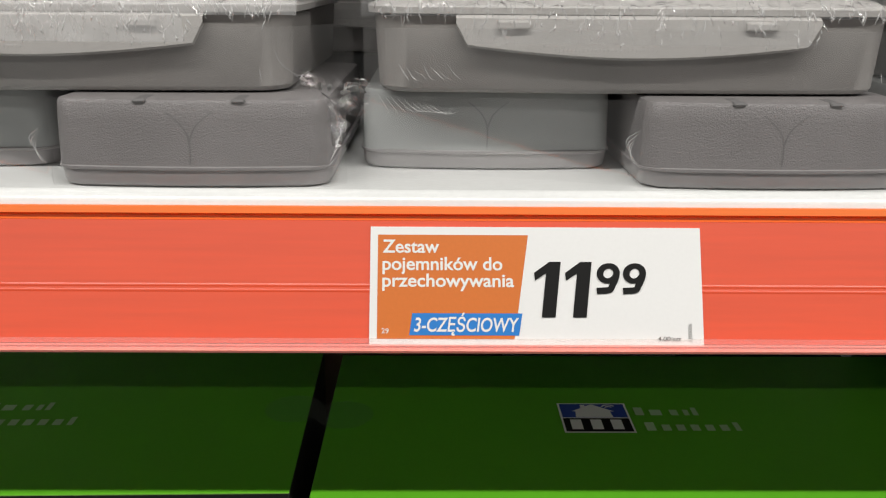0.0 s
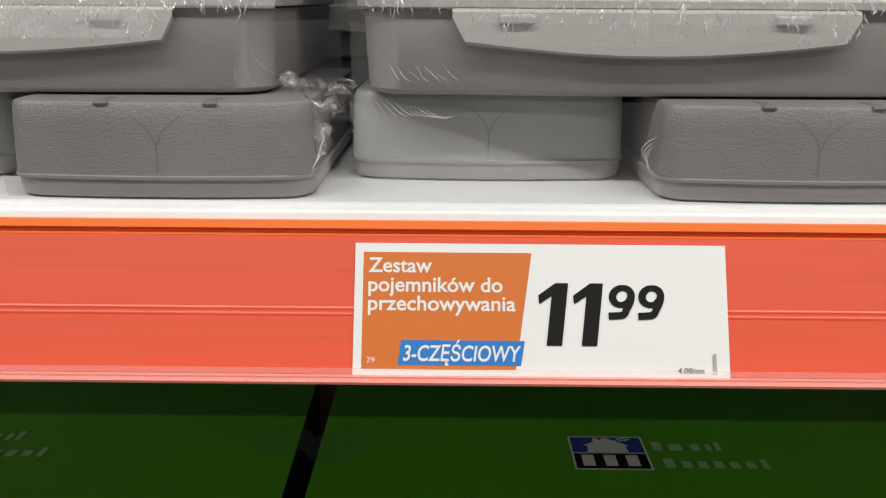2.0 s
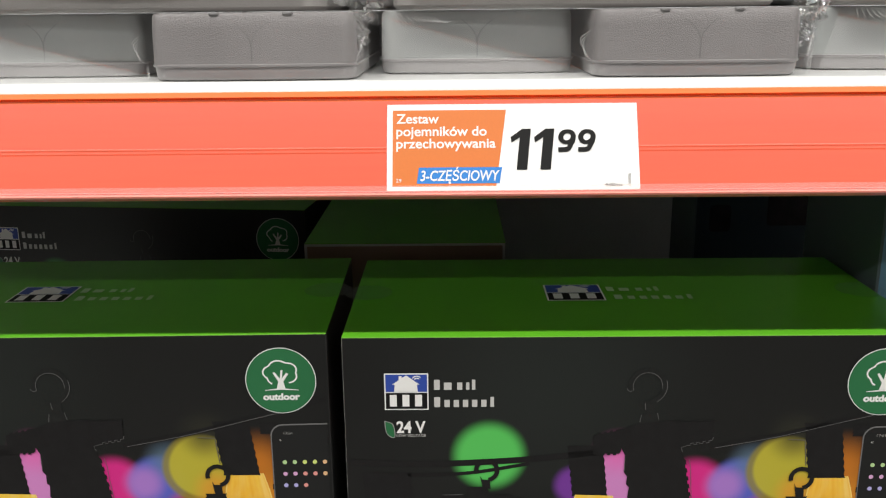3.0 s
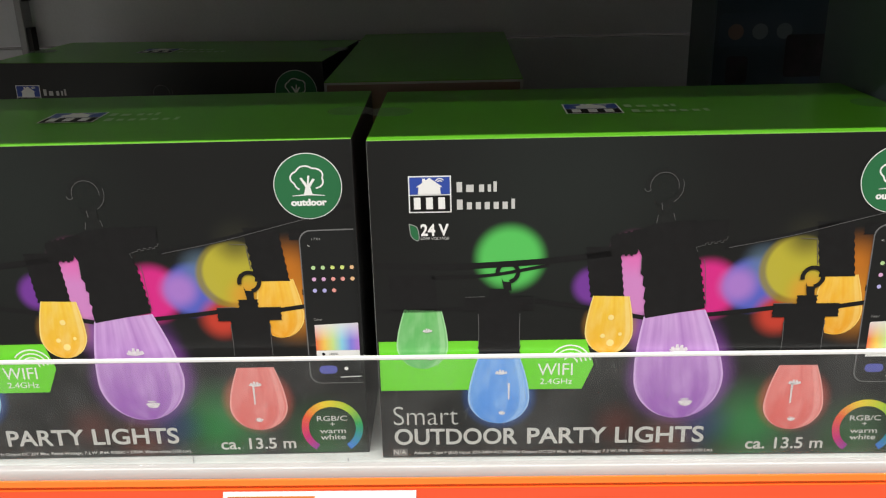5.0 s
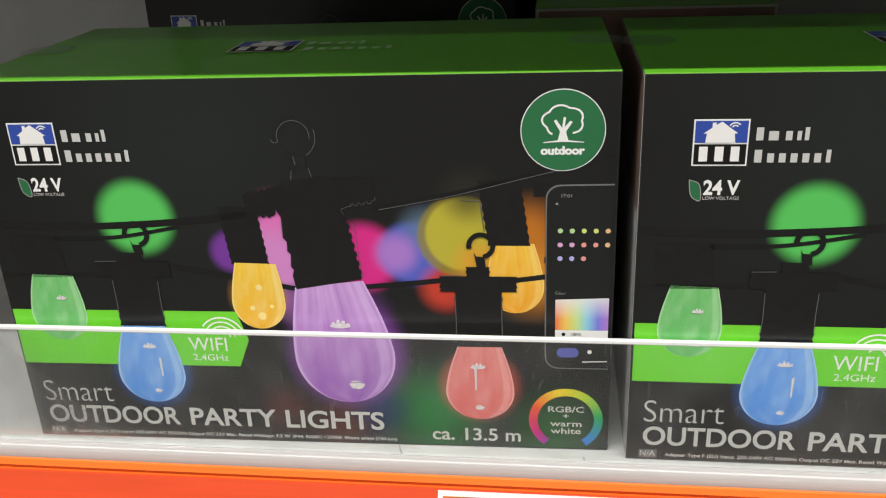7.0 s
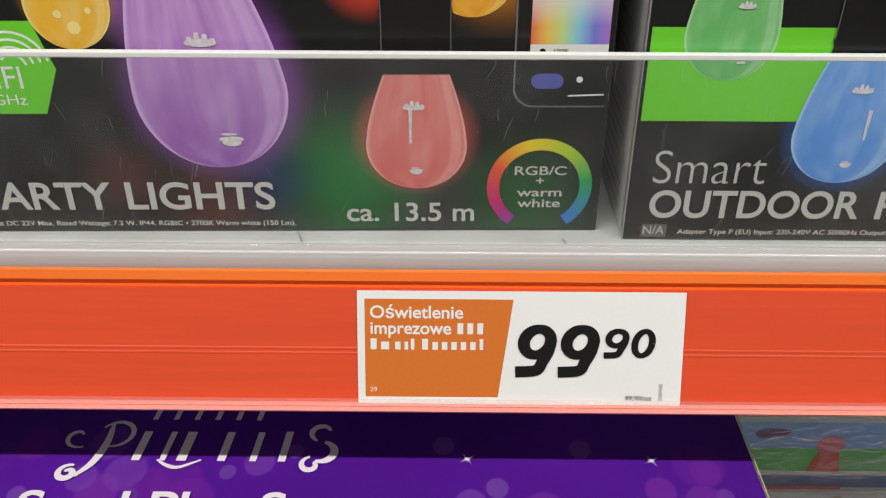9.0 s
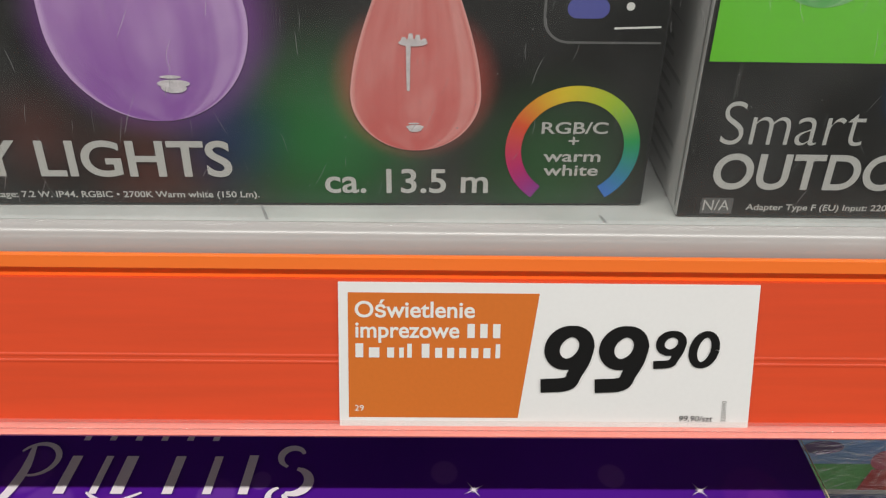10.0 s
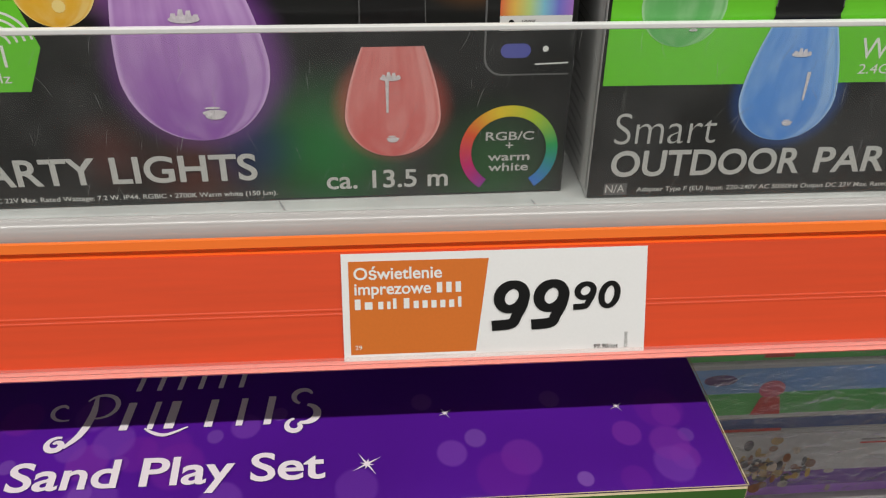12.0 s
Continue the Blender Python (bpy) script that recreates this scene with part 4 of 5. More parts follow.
    part("leaf_edge", band(curve_through([(0.0195, 0.1362), (0.0235, 0.1342), (0.0242, 0.1275), (0.0205, 0.1295), (0.0195, 0.1362)], 5), 0.0004, L[3]), INK_GREY, front)
    words_on(front, "lettering", "24 V", 0.0252, 0.1300, 0.0142, 0.0058, INK_WHITE, 0.03, 0, L[2])
    words_on(front, "lettering", "LOW VOLTAGE", 0.0252, 0.1277, 0.0142, 0.0014, INK_SOFT, 0.0, 0, L[2])
    words_on(front, "lettering", "Smart", 0.0072, 0.0208, 0.0350, 0.0115, INK_SOFT, -0.012, 0, L[3])
    for s, x, w in (("OUTDOOR", 0.0072, 0.0672), ("PARTY", 0.0797, 0.0432), ("LIGHTS", 0.1275, 0.0480)):
        words_on(front, "lettering", s, x, 0.0088, w, 0.0094, INK_SOFT, 0.019, 0, L[6])
    part("badge", flat([(0.0058, 0.0012), (0.0140, 0.0012), (0.0140, 0.0058), (0.0058, 0.0058)], L[0]), SOCKET_EDGE, front)
    words_on(front, "lettering", "N/A", 0.0064, 0.0022, 0.0068, 0.0030, INK_SOFT, 0.0, 0, L[1])
    words_on(front, "lettering", "Adapter Type F (EU) Input: 220-240V AC 50/60Hz Output DC 22V Max. Rated Wattage: 7.2 W. IP44. RGBIC • 2700K Warm white (150 Lm).",
             0.0175, 0.0024, 0.1640, 0.0017, INK_SOFT, 0.015, 0, L[1])
    words_on(front, "lettering", "ca. 13.5 m", 0.1985, 0.0040, 0.0418, 0.0066, INK_SOFT, 0.014, 0, L[3])
    part("colour_ring", ring(0.2612, 0.0165, 0.0130, 0.0170, 235, -55, L[2], 40), RING_INK, front)
    for s, x, z, w in (("RGB/C", 0.2530, 0.0208, 0.0166), ("+", 0.2600, 0.0172, 0.0026), ("warm", 0.2540, 0.0130, 0.0146), ("white", 0.2543, 0.0090, 0.0140)):
        words_on(front, "lettering", s, x, z, w, 0.0030, INK_SOFT, 0.014, 0, L[2])
    # round badge with a tree
    part("outdoor_badge", disc(0.2580, 0.1553, 0.0172, L[4]), INK_WHITE, front)
    part("outdoor_badge", disc(0.2580, 0.1553, 0.0168, L[5]), OUTDOOR_GREEN, front)
    crown = [(0.2580 + (0.0070 + 0.0011 * abs(math.sin(radians(a * 2.6)))) * math.cos(radians(a)) * 1.05, 0.1594 + (0.0055 + 0.0010 * abs(math.sin(radians(a * 2.6)))) * math.sin(radians(a))) for a in range(-60, 241, 6)]
    bm = band(crown, 0.0008, L[6])
    band([(0.2500, 0.1504), (0.2580, 0.1511), (0.2665, 0.1504)], [0.0003, 0.0009, 0.0003], L[6], bm)
    flat([(0.2558, 0.1511), (0.2602, 0.1511), (0.2592, 0.1549), (0.2618, 0.1589), (0.2608, 0.1594), (0.2586, 0.1567), (0.2592, 0.1609), (0.2582, 0.1609), (0.2576, 0.1565), (0.2552, 0.1599), (0.2542, 0.1595), (0.2568, 0.1549)], L[6], bm)
    part("tree_sign", bm, INK_WHITE, front)
    words_on(front, "lettering", "outdoor", 0.2490, 0.1454, 0.0180, 0.0032, INK_WHITE, 0.05, 0, L[6])
    # telephone with its colour page
    def phone_outline(x0, z0, z1, r):
        top = [(x0 + r - r * math.cos(radians(a)), z1 - r + r * math.sin(radians(a))) for a in range(90, -1, -15)]
        return [(0.2795, z1 + 0.0003)] + top + [(x0 + r - r * math.cos(radians(a)), z0 + r - r * math.sin(radians(a))) for a in range(0, 91, 15)] + [(0.2795, z0)]

    part("phone_rim", flat(phone_outline(0.2512, 0.0440, 0.1322, 0.0062), L[2]), PHONE_RIM, front)
    part("phone", flat(phone_outline(0.2518, 0.0446, 0.1315, 0.0058), L[3]), PHONE_BODY, front)
    part("side_key", band([(0.2511, 0.0995), (0.2511, 0.0965)], 0.0006, L[3]), PHONE_BODY, front)
    words_on(front, "lettering", "17:01", 0.2578, 0.1266, 0.0042, 0.0014, INK_GREY, 0.0, 0, L[4])
    words_on(front, "lettering", "<", 0.2553, 0.1229, 0.0012, 0.0016, INK_SOFT, 0.0, 0, L[4])
    words_on(front, "lettering", "Colour", 0.2557, 0.0816, 0.0046, 0.0014, INK_GREY, 0.0, 0, L[4])
    for k in range(13):
        row, colm = divmod(k, 5)
        ink = DOTS[(0, 0, 1, 1, 2)[colm] if row == 0 else (3, 3, 4, 4, 2)[colm] if row == 1 else (5, 5, 4)[colm]]
        part("dot", disc(0.2575 + colm * 0.0050, 0.1115 - row * 0.0064, 0.00112, L[4], 12), ink, front)
    pal = bmesh.new()
    uv = pal.loops.layers.uv.verify()
    f = pal.faces.new([pal.verts.new((x, L[4], z)) for x, z in ((0.2558, 0.0640), (0.2790, 0.0640), (0.2790, 0.0800), (0.2558, 0.0790))])
    for loop, u in zip(f.loops, ((0, 0), (1, 0), (1, 1), (0, 1))):
        loop[uv].uv = u
    part("palette", pal, PALETTE, front)
    part("slider", flat([(0.2558, 0.0592), (0.2790, 0.0592), (0.2790, 0.0640), (0.2558, 0.0640)], L[5]), INK_WHITE, front)
    words_on(front, "lettering", "100%", 0.2628, 0.0612, 0.0045, 0.0014, INK_BLACK, 0.0, 0, L[6])
    part("slider_sun", disc(0.2595, 0.0619, 0.0009, L[6], 10), INK_BLACK, front)
    bm = disc(0.2590, 0.0525, 0.0024, L[4], 20)
    flat([(0.2590, 0.0501), (0.2640, 0.0501), (0.2640, 0.0549), (0.2590, 0.0549)], L[4] - 0.00003, bm)
    disc(0.2640, 0.0525, 0.0024, L[4] - 0.00006, 20, bm)
    part("button", bm, PURPLE_BTN, front)
    part("lamp_dot", disc(0.2712, 0.0530, 0.0010, L[4], 14), INK_WHITE, front)
    part("home_bar", band([(0.2680, 0.0478), (0.2790, 0.0482)], 0.0005, L[4]), INK_WHITE, front)
    # printed lid: mark and bars lie flat on the green
    lid = part("lid_print", flat([(0.1040, 0.0), (0.1045, 0.0), (0.1045, 0.0004), (0.1040, 0.0004)], 0), GREEN, b, "maker's mark on the green lid",
               Matrix.Translation((0, 0.0555, BH + 0.0003)) @ Matrix.Rotation(radians(-90), 4, "X"))
    logo(lid, 0.1030, -0.004, 0.0310, 0.0275, -0.0002)
    letter_slabs(lid, LID_INK, "Tmxrl", 0.1370, 0.0120, 0.0300, 0.0075, -0.0002)
    letter_slabs(lid, LID_INK, "Txxxxxl", 0.1390, -0.0020, 0.0430, 0.0075, -0.0002)
    for sx in (0.007, BW - 0.007):
        seal = part("seal_sticker", disc(0, 0, 0.013, 0, 28), SEAL, b, "clear round seal sticker",
                    Matrix.Translation((sx, 0.068, BH + 0.0003)) @ Matrix.Rotation(radians(-90), 4, "X"))
        seal.visible_shadow = False
    # white end with bars of small print
    end = part("end_panel", flat([(-BD + 0.002, 0.002), (-0.002, 0.002), (-0.002, 0.120), (-BD + 0.002, 0.120)], 0), CARTON_WHITE, b, "white end panel with small print",
               Matrix.Translation((-0.0003, 0, 0)) @ Matrix.Rotation(radians(-90), 4, "Z"))
    bm = bmesh.new()
    rng = random.Random(5)
    for k in range(9):
        for xa in (-0.128, -0.088, -0.046):
            n = rng.uniform(0.020, 0.036)
            flat([(xa, 0.006 + k * 0.0040), (xa + n, 0.006 + k * 0.0040), (xa + n, 0.0074 + k * 0.0040), (xa, 0.0074 + k * 0.0040)], -0.0002, bm)
    part("small_print", bm, INK_GREY, end)
    bm = bmesh.new()
    for k in range(20):
        flat([(-0.122, 0.044 + k * 0.0036), (-0.122 + rng.uniform(0.07, 0.114), 0.044 + k * 0.0036), (-0.122 + 0.07, 0.0452 + k * 0.0036), (-0.122, 0.0452 + k * 0.0036)], -0.0002, bm)
    part("small_print", bm, INK_GREY, end)
    photo = part("photo_strip", flat([(-BD + 0.002, 0.122), (-0.002, 0.122), (-0.002, BH - 0.002), (-BD + 0.002, BH - 0.002)], 0), PHOTO_BROWN, b, "brownish photograph strip on the end",
                 Matrix.Translation((-0.0003, 0, 0)) @ Matrix.Rotation(radians(-90), 4, "Z"))
    return b


sz = SHELF_Z["middle"] + 0.0003
light_box = party_light_box(pose(-0.3398, 0.2932, sz, 0, 0, 1.0), "black and green printed carton of coloured party lights")
copy_thing(light_box, pose(-0.0510, 0.2924, sz, 0, 0, 0))
back_box = copy_thing(light_box, pose(-0.3925, 0.6010, sz, 0, 0, -6.0))
tagged(back_box, "black and green printed carton standing in the shade at the back")
turned = copy_thing(light_box, pose(0.0370, 0.4680, sz, 0, 0, 90))
tagged(turned, "black and green printed carton turned end-on at the back")
for o in turned.children_recursive:
    # the lid of this one is bare
    if o.name.startswith(("lid_print", "mark_", "seal_sticker")) and (o.parent == turned or o.parent.name.startswith("lid_print")) or (o.name.startswith("letter_bar") and o.parent.name.startswith("lid_print")):
        o["bare"] = 1
for o in [o for o in turned.children_recursive if "bare" in o]:
    bpy.data.objects.remove(o)


# ---- wrapped storage box sets on the upper shelf ----
def tub_plastic(name, color, relief=0.5):
    """Grey moulded plastic with a leathery pebble grain."""
    m = material(name, color, 0.36, grain=0.03, grain_scale=300, stain=0.05, stain_scale=25)
    nt = m.node_tree
    tc = nt.nodes.new("ShaderNodeTexCoord")
    mp = nt.nodes.new("ShaderNodeMapping")
    mp.inputs["Scale"].default_value = (1.0, 1.0, 1.5)
    mp.inputs["Rotation"].default_value = (0, 0.5, 0)
    nt.links.new(tc.outputs["Object"], mp.inputs["Vector"])
    n = nt.nodes.new("ShaderNodeTexNoise")
    n.inputs["Scale"].default_value, n.inputs["Detail"].default_value, n.inputs["Distortion"].default_value = 1150.0, 1.5, 0.6
    nt.links.new(mp.outputs["Vector"], n.inputs["Vector"])
    bp = nt.nodes.new("ShaderNodeBump")
    bp.inputs["Strength"].default_value, bp.inputs["Distance"].default_value = relief, 0.0005
    nt.links.new(n.outputs["Fac"], bp.inputs["Height"])
    nt.links.new(bp.outputs["Normal"], nt.nodes["Principled BSDF"].inputs["Normal"])
    return m


TUB = tub_plastic("tub_grey_plastic", (0.225, 0.212, 0.213))
CASE = tub_plastic("case_grey_plastic", (0.32, 0.305, 0.292), 0.22)
TUB_COOL = material("tub_cool_grey_plastic", (0.385, 0.40, 0.395), 0.34, grain=0.02, grain_scale=300, stain=0.05, stain_scale=25, bump=0.1, bump_scale=500)
SMALL_LID = material("small_lid_plastic", (0.29, 0.275, 0.277), 0.28, grain=0.02, stain=0.05, stain_scale=30)
TUB_LID = material("tub_lid_plastic", (0.46, 0.445, 0.43), 0.3, grain=0.02, stain=0.04, stain_scale=20)
SEAM = material("tub_seam", (0.165, 0.158, 0.160), 0.5)
SEAM_COOL = material("cool_tub_seam", (0.29, 0.30, 0.30), 0.5)
NOTCH_SHADE = material("tub_notch_shade", (0.16, 0.155, 0.155), 0.5)
# milk and scuff whiten this film unevenly in place of its sheen
FILM = clear_sheet("shrink_film", (0.985, 0.985, 0.985), 0.10, wrinkle=0.08, scale=30.0, milk=0.02, gloss=2.8, scuff=0.05)
FILM_TIGHT = clear_sheet("shrink_film_crimped", (0.97, 0.97, 0.97), 0.14, wrinkle=0.7, scale=170.0, milk=0.10, stretch=(1, 1, 0.55), gloss=1.3)
# milk raised so that the left set's lid comes out brighter
FILM_HAZY = clear_sheet("shrink_film_hazy", (0.97, 0.97, 0.97), 0.14, wrinkle=0.7, scale=170.0, milk=0.30, stretch=(1, 1, 0.55), gloss=1.3)
# strong milk whitens the ridges to paint their highlights
FILM_RIDGE_GLINT = clear_sheet("shrink_film_ridge_glint", (0.95, 0.95, 0.95), 0.16, milk=0.60, gloss=5.0)
FILM_KNOT = clear_sheet("shrink_film_bunched", (0.93, 0.93, 0.93), 0.10, wrinkle=0.4, scale=160.0, milk=0.03, gloss=2.4)

SU = SHELF_Z["upper"]
SET_W, SMALL_W, SMALL_D = 0.1760, 0.0915, 0.135


def small_tub(parent, cx, front_y, mat, label, bow=0.006, notch=True):
    """A small box, upside down: its wide lid lies on the shelf, its body above narrows upward."""
    m = Matrix.Translation((cx, front_y + SMALL_D / 2, 0.0003))
    prof = [(0.0064, 0.0009), (0.0075, 0.0010), (0.022, 0.0014), (0.0270, 0.0017), (0.0281, 0.0023), (0.0285, 0.0038)]
    body = part("small_tub", rounded(SMALL_W, SMALL_D, 0.0065, prof, bow), mat, parent, label, m, smooth=True)
    lid = rounded(SMALL_W, SMALL_D, 0.0085, [(0.0, 0.0030), (0.0006, 0.0018), (0.0020, 0.0012), (0.0056, 0.0008), (0.0060, 0.0001), (0.0068, 0.0), (0.0071, 0.0012)], bow)
    part("tub_lid", lid, SMALL_LID, body, smooth=True)
    hd = SMALL_D / 2
    # seam down the middle of the front, splitting towards the top
    bm = bmesh.new()
    for pts in ([(0.0, 0.0080), (0.0, 0.0150), (-0.0020, 0.0200), (-0.0070, 0.0245)], [(0.0, 0.0150), (0.0022, 0.0200), (0.0075, 0.0245)]):
        prev = None
        for x, z in curve_through(pts, 5):
            y = -hd + 0.0010 + (z - 0.0075) * 0.036 - bow * (1 - (2 * x / SMALL_W) ** 2) - 0.00012
            q = [bm.verts.new((x - 0.0003, y, z)), bm.verts.new((x + 0.0003, y, z))]
            if prev:
                bm.faces.new((prev[0], prev[1], q[1], q[0]))
            prev = q
    part("seam", bm, SEAM if notch else SEAM_COOL, body)
    if notch:
        # dark blocks put in for the shade inside the cut notches
        for nx in (-0.0153, 0.0161):
            part("notch", block(nx - 0.0022, nx + 0.0022, -hd - bow + 0.0014, -hd + 0.010, 0.0272, 0.02865, 0.0007), NOTCH_SHADE, body)
    return body


def film_sheet(x0, x1, z0, z1, depth, nx, nz, rough_by):
    """A sheet of film over the front: depth(x, z) gives its y; small folds by noise."""
    bm = bmesh.new()
    rows = []
    for i in range(nz + 1):
        z = z0 + (z1 - z0) * i / nz
        rows.append([])
        for k in range(nx + 1):
            x = x0 + (x1 - x0) * k / nx
            d = noise.noise(Vector((x * 90, z * 60, 3.1))) + 0.5 * noise.noise(Vector((x * 240, z * 160, 7.7)))
            rows[-1].append(bm.verts.new((x, depth(x, z) - abs(d) * rough_by(x, z), z)))
    for a, b in zip(rows, rows[1:]):
        for k in range(nx):
            bm.faces.new((a[k], a[k + 1], b[k + 1], b[k]))
    return bm


def storage_set(m, shift=0.0, crimp=None):
    """A wide lidded case over two small boxes, shrink-wrapped together. Its own x runs from the case's left side; shift moves the warm grey box along it."""
    crimp = crimp or FILM_TIGHT
    s = thing("storage_box_set", "shrink-wrapped set of grey plastic storage boxes", "storage boxes", m, group="storage box sets")
    case_m = Matrix.Translation((SET_W / 2, 0.3030 + 0.075, 0))
    prof = [(0.0292, 0.0060), (0.0298, 0.0038), (0.0312, 0.0026), (0.0525, 0.0014), (0.0545, 0.0012), (0.0550, 0.0030)]
    case = part("case", rounded(SET_W, 0.15, 0.012, prof, 0.003), CASE, s, "grey textured case", case_m, smooth=True)
    rim = [(0.0550, 0.0014), (0.0553, 0.0002), (0.0573, 0.0), (0.0581, 0.0006), (0.0587, 0.0030), (0.0600, 0.0060), (0.0605, 0.0090)]
    part("case_lid", rounded(SET_W + 0.002, 0.152, 0.013, rim, 0.003), TUB_LID, case, "pale lid with a rolled rim", smooth=True)
    # hanging flap of the lid, its lower edge bowed
    bm = bmesh.new()
    xa, xb = 0.0285 - SET_W / 2, 0.1475 - SET_W / 2
    rows = []
    for k in range(33):
        t = k / 32
        x = xa + (xb - xa) * t
        low = 0.0452 - 0.0042 * math.sin(math.pi * t) + (0.0065 * max(0, 1 - t / 0.035) ** 2) + (0.0065 * max(0, 1 - (1 - t) / 0.035) ** 2)
        yf = -0.0750 - 0.0032 * (1 - (2 * x / SET_W) ** 2)
        rows.append([bm.verts.new((x, yf + dy, z)) for dy, z in ((0.0, 0.0552), (-0.0022, 0.0540), (-0.0026, low + 0.0008), (-0.0020, low), (-0.0008, low))])
    for a, b in zip(rows, rows[1:]):
        for j in range(4):
            bm.faces.new((a[j], a[j + 1], b[j + 1], b[j]))
    part("flap", bm, TUB_LID, case, "pale curved closing flap", smooth=True)
    for cx in (0.0471, 0.1275):
        part("catch", block(cx - 0.0052 - SET_W / 2, cx + 0.0052 - SET_W / 2, -0.0815, -0.0775, 0.0506, 0.0534, 0.0006), TUB_LID, case)
    small_tub(s, 0.0405, 0.3205, TUB_COOL, "cool grey small box", 0.004, False)
    small_tub(s, 0.1348 + shift, 0.2890, TUB, "warm grey small box", 0.0032)

    # the film: taut over the warm box, the case and the cool box, with a slack fold from the box's foot up to the case
    xn, xe = 0.0890 + shift, 0.1807 + shift

    def low_depth(x, z):
        y_near = 0.2842 + 0.0030 * min(abs(x - 0.1348 - shift) / 0.0457, 1.0) ** 2
        if x >= xn:
            return y_near + max(0.0, x - xe) * 1.3
        t = (xn - x) / xn
        upper = y_near + t * (0.2945 - y_near)
        under = y_near + t * (0.3140 - y_near) - (z - 0.002) * 0.67
        return 0.5 * (upper + under + math.hypot(upper - under, 0.0050))

    def depth(x, z):
        return low_depth(x, z) if z < 0.0296 else 0.2936 + max(0.0, abs(x - SET_W / 2) - SET_W / 2 + 0.006) * 1.4

    def folds(x, z):
        return 0.00015 + 0.0022 * max(0, (x - xe + 0.010) / 0.014) * (z > 0.008) + 0.0012 * max(0, 1 - math.hypot(x - xn + 0.004, z - 0.010) / 0.010)

    for za, zb in ((0.0010, 0.0294), (0.0312, 0.0510)):
        f = part("film", film_sheet(-0.002, xe + 0.004, za, zb, depth, 120, 28, folds), FILM, s, "clear glossy shrink film", smooth=True)
        f.visible_shadow = False
    f = part("film_crimp", film_sheet(-0.002, SET_W + 0.002, 0.0546, 0.0625, lambda x, z: 0.2968 + max(0, z - 0.0580) * 1.5 - 0.0022 * (1 - (2 * x / SET_W - 1) ** 2), 150, 12, lambda x, z: 0.0012), crimp, s, "crimped shrink film on the lid", smooth=True)
    f.visible_shadow = False
    f = part("film_crimp", film_sheet(0.0335, 0.1425, 0.0462, 0.0546, lambda x, z: 0.2950 - 0.0030 * (1 - (2 * x / SET_W - 1) ** 2), 120, 10, lambda x, z: 0.0009), crimp, s, "crimped shrink film on the lid", smooth=True)
    f.visible_shadow = False
    rng = random.Random(11)

    def spindle(bm, pts, radius):
        """A thin round ridge of film along a line of points, pointed at both ends."""
        prev = None
        for j, c in enumerate(pts):
            t = j / (len(pts) - 1)
            r = radius * (0.12 + math.sin(math.pi * min(max(t, 0.02), 0.98)))
            d = (Vector(pts[min(j + 1, len(pts) - 1)]) - Vector(pts[max(j - 1, 0)])).normalized()
            u = d.cross(Vector((0, 1, 0))).normalized()
            q = [bm.verts.new(Vector(c) + u * r * math.cos(a) - Vector((0, 1, 0)) * r * math.sin(a)) for a in (0, 0.79, 1.57, 2.36, 3.14)]
            if prev:
                for k in range(4):
                    bm.faces.new((prev[k], prev[k + 1], q[k + 1], q[k]))
            prev = q

    # shrivelled ridges of film hanging from the lid's rim and on the flap
    bm = bmesh.new()
    for k in range(330):
        x = rng.uniform(0.002, SET_W - 0.002)
        on_flap = 0.031 < x < 0.145 and rng.random() < 0.55
        z = rng.gauss(0.0535, 0.0022) if on_flap else rng.gauss(0.0580, 0.0016)
        if on_flap and rng.random() < 0.2:
            z = rng.uniform(0.0460, 0.0520)
        y = (0.2932 if on_flap else 0.2945) - 0.0030 * (1 - (2 * x / SET_W - 1) ** 2)
        n, w, a = rng.uniform(0.0014, 0.0048), rng.uniform(0.00009, 0.00026), rng.gauss(0.12, 0.32)
        if on_flap and abs(z - 0.0455) < 0.002:
            n *= 0.5
        spindle(bm, [(x + math.sin(a) * n * t + rng.gauss(0, 0.00022), y - 0.0006 * math.sin(math.pi * t), z - math.cos(a) * n * t) for t in (0, 0.25, 0.5, 0.75, 1.0)], w)
    # short even puckers along the flap's lower edge
    for k in range(26):
        x = 0.060 + k * 0.0013
        zz = 0.0440 + rng.gauss(0, 0.0002)
        spindle(bm, [(x, 0.2925, zz), (x + 0.0002, 0.2921, zz + 0.0007), (x + 0.0003, 0.2925, zz + 0.0014)], 0.00012)
    # long creases, whitened as glare: a fan over the cool box, loops at the case's corner, a fan at the foot of the
    # warm box
    creases = [[(0.003 + 0.0021 * k, 0.0300 - 0.0004 * k), (0.0052 + 0.0025 * k, 0.0262 - 0.0003 * k), (0.0068 + 0.0029 * k, 0.0232 + 0.0002 * k)] for k in range(9)]
    creases += [[(0.010 + 0.0026 * k, 0.0400 - 0.0012 * (k % 3)), (0.0120 + 0.0027 * k, 0.0365 - 0.0010 * (k % 2)), (0.0135 + 0.0029 * k, 0.0345)] for k in range(7)]
    creases += [[(0.1690, 0.0400), (0.1702, 0.0350), (0.1745, 0.0310)], [(0.1705, 0.0450), (0.1728, 0.0390), (0.1790, 0.0330)], [(0.1660, 0.0385), (0.1663, 0.0362), (0.1668, 0.0340)]]
    creases += [[(xn - 0.0010 * k, 0.0075 + 0.0012 * k), (xn - 0.0030 - 0.0004 * k, 0.0100 + 0.0014 * k), (xn - 0.0040 + 0.0006 * k, 0.0135 + 0.0013 * k)] for k in range(6)]
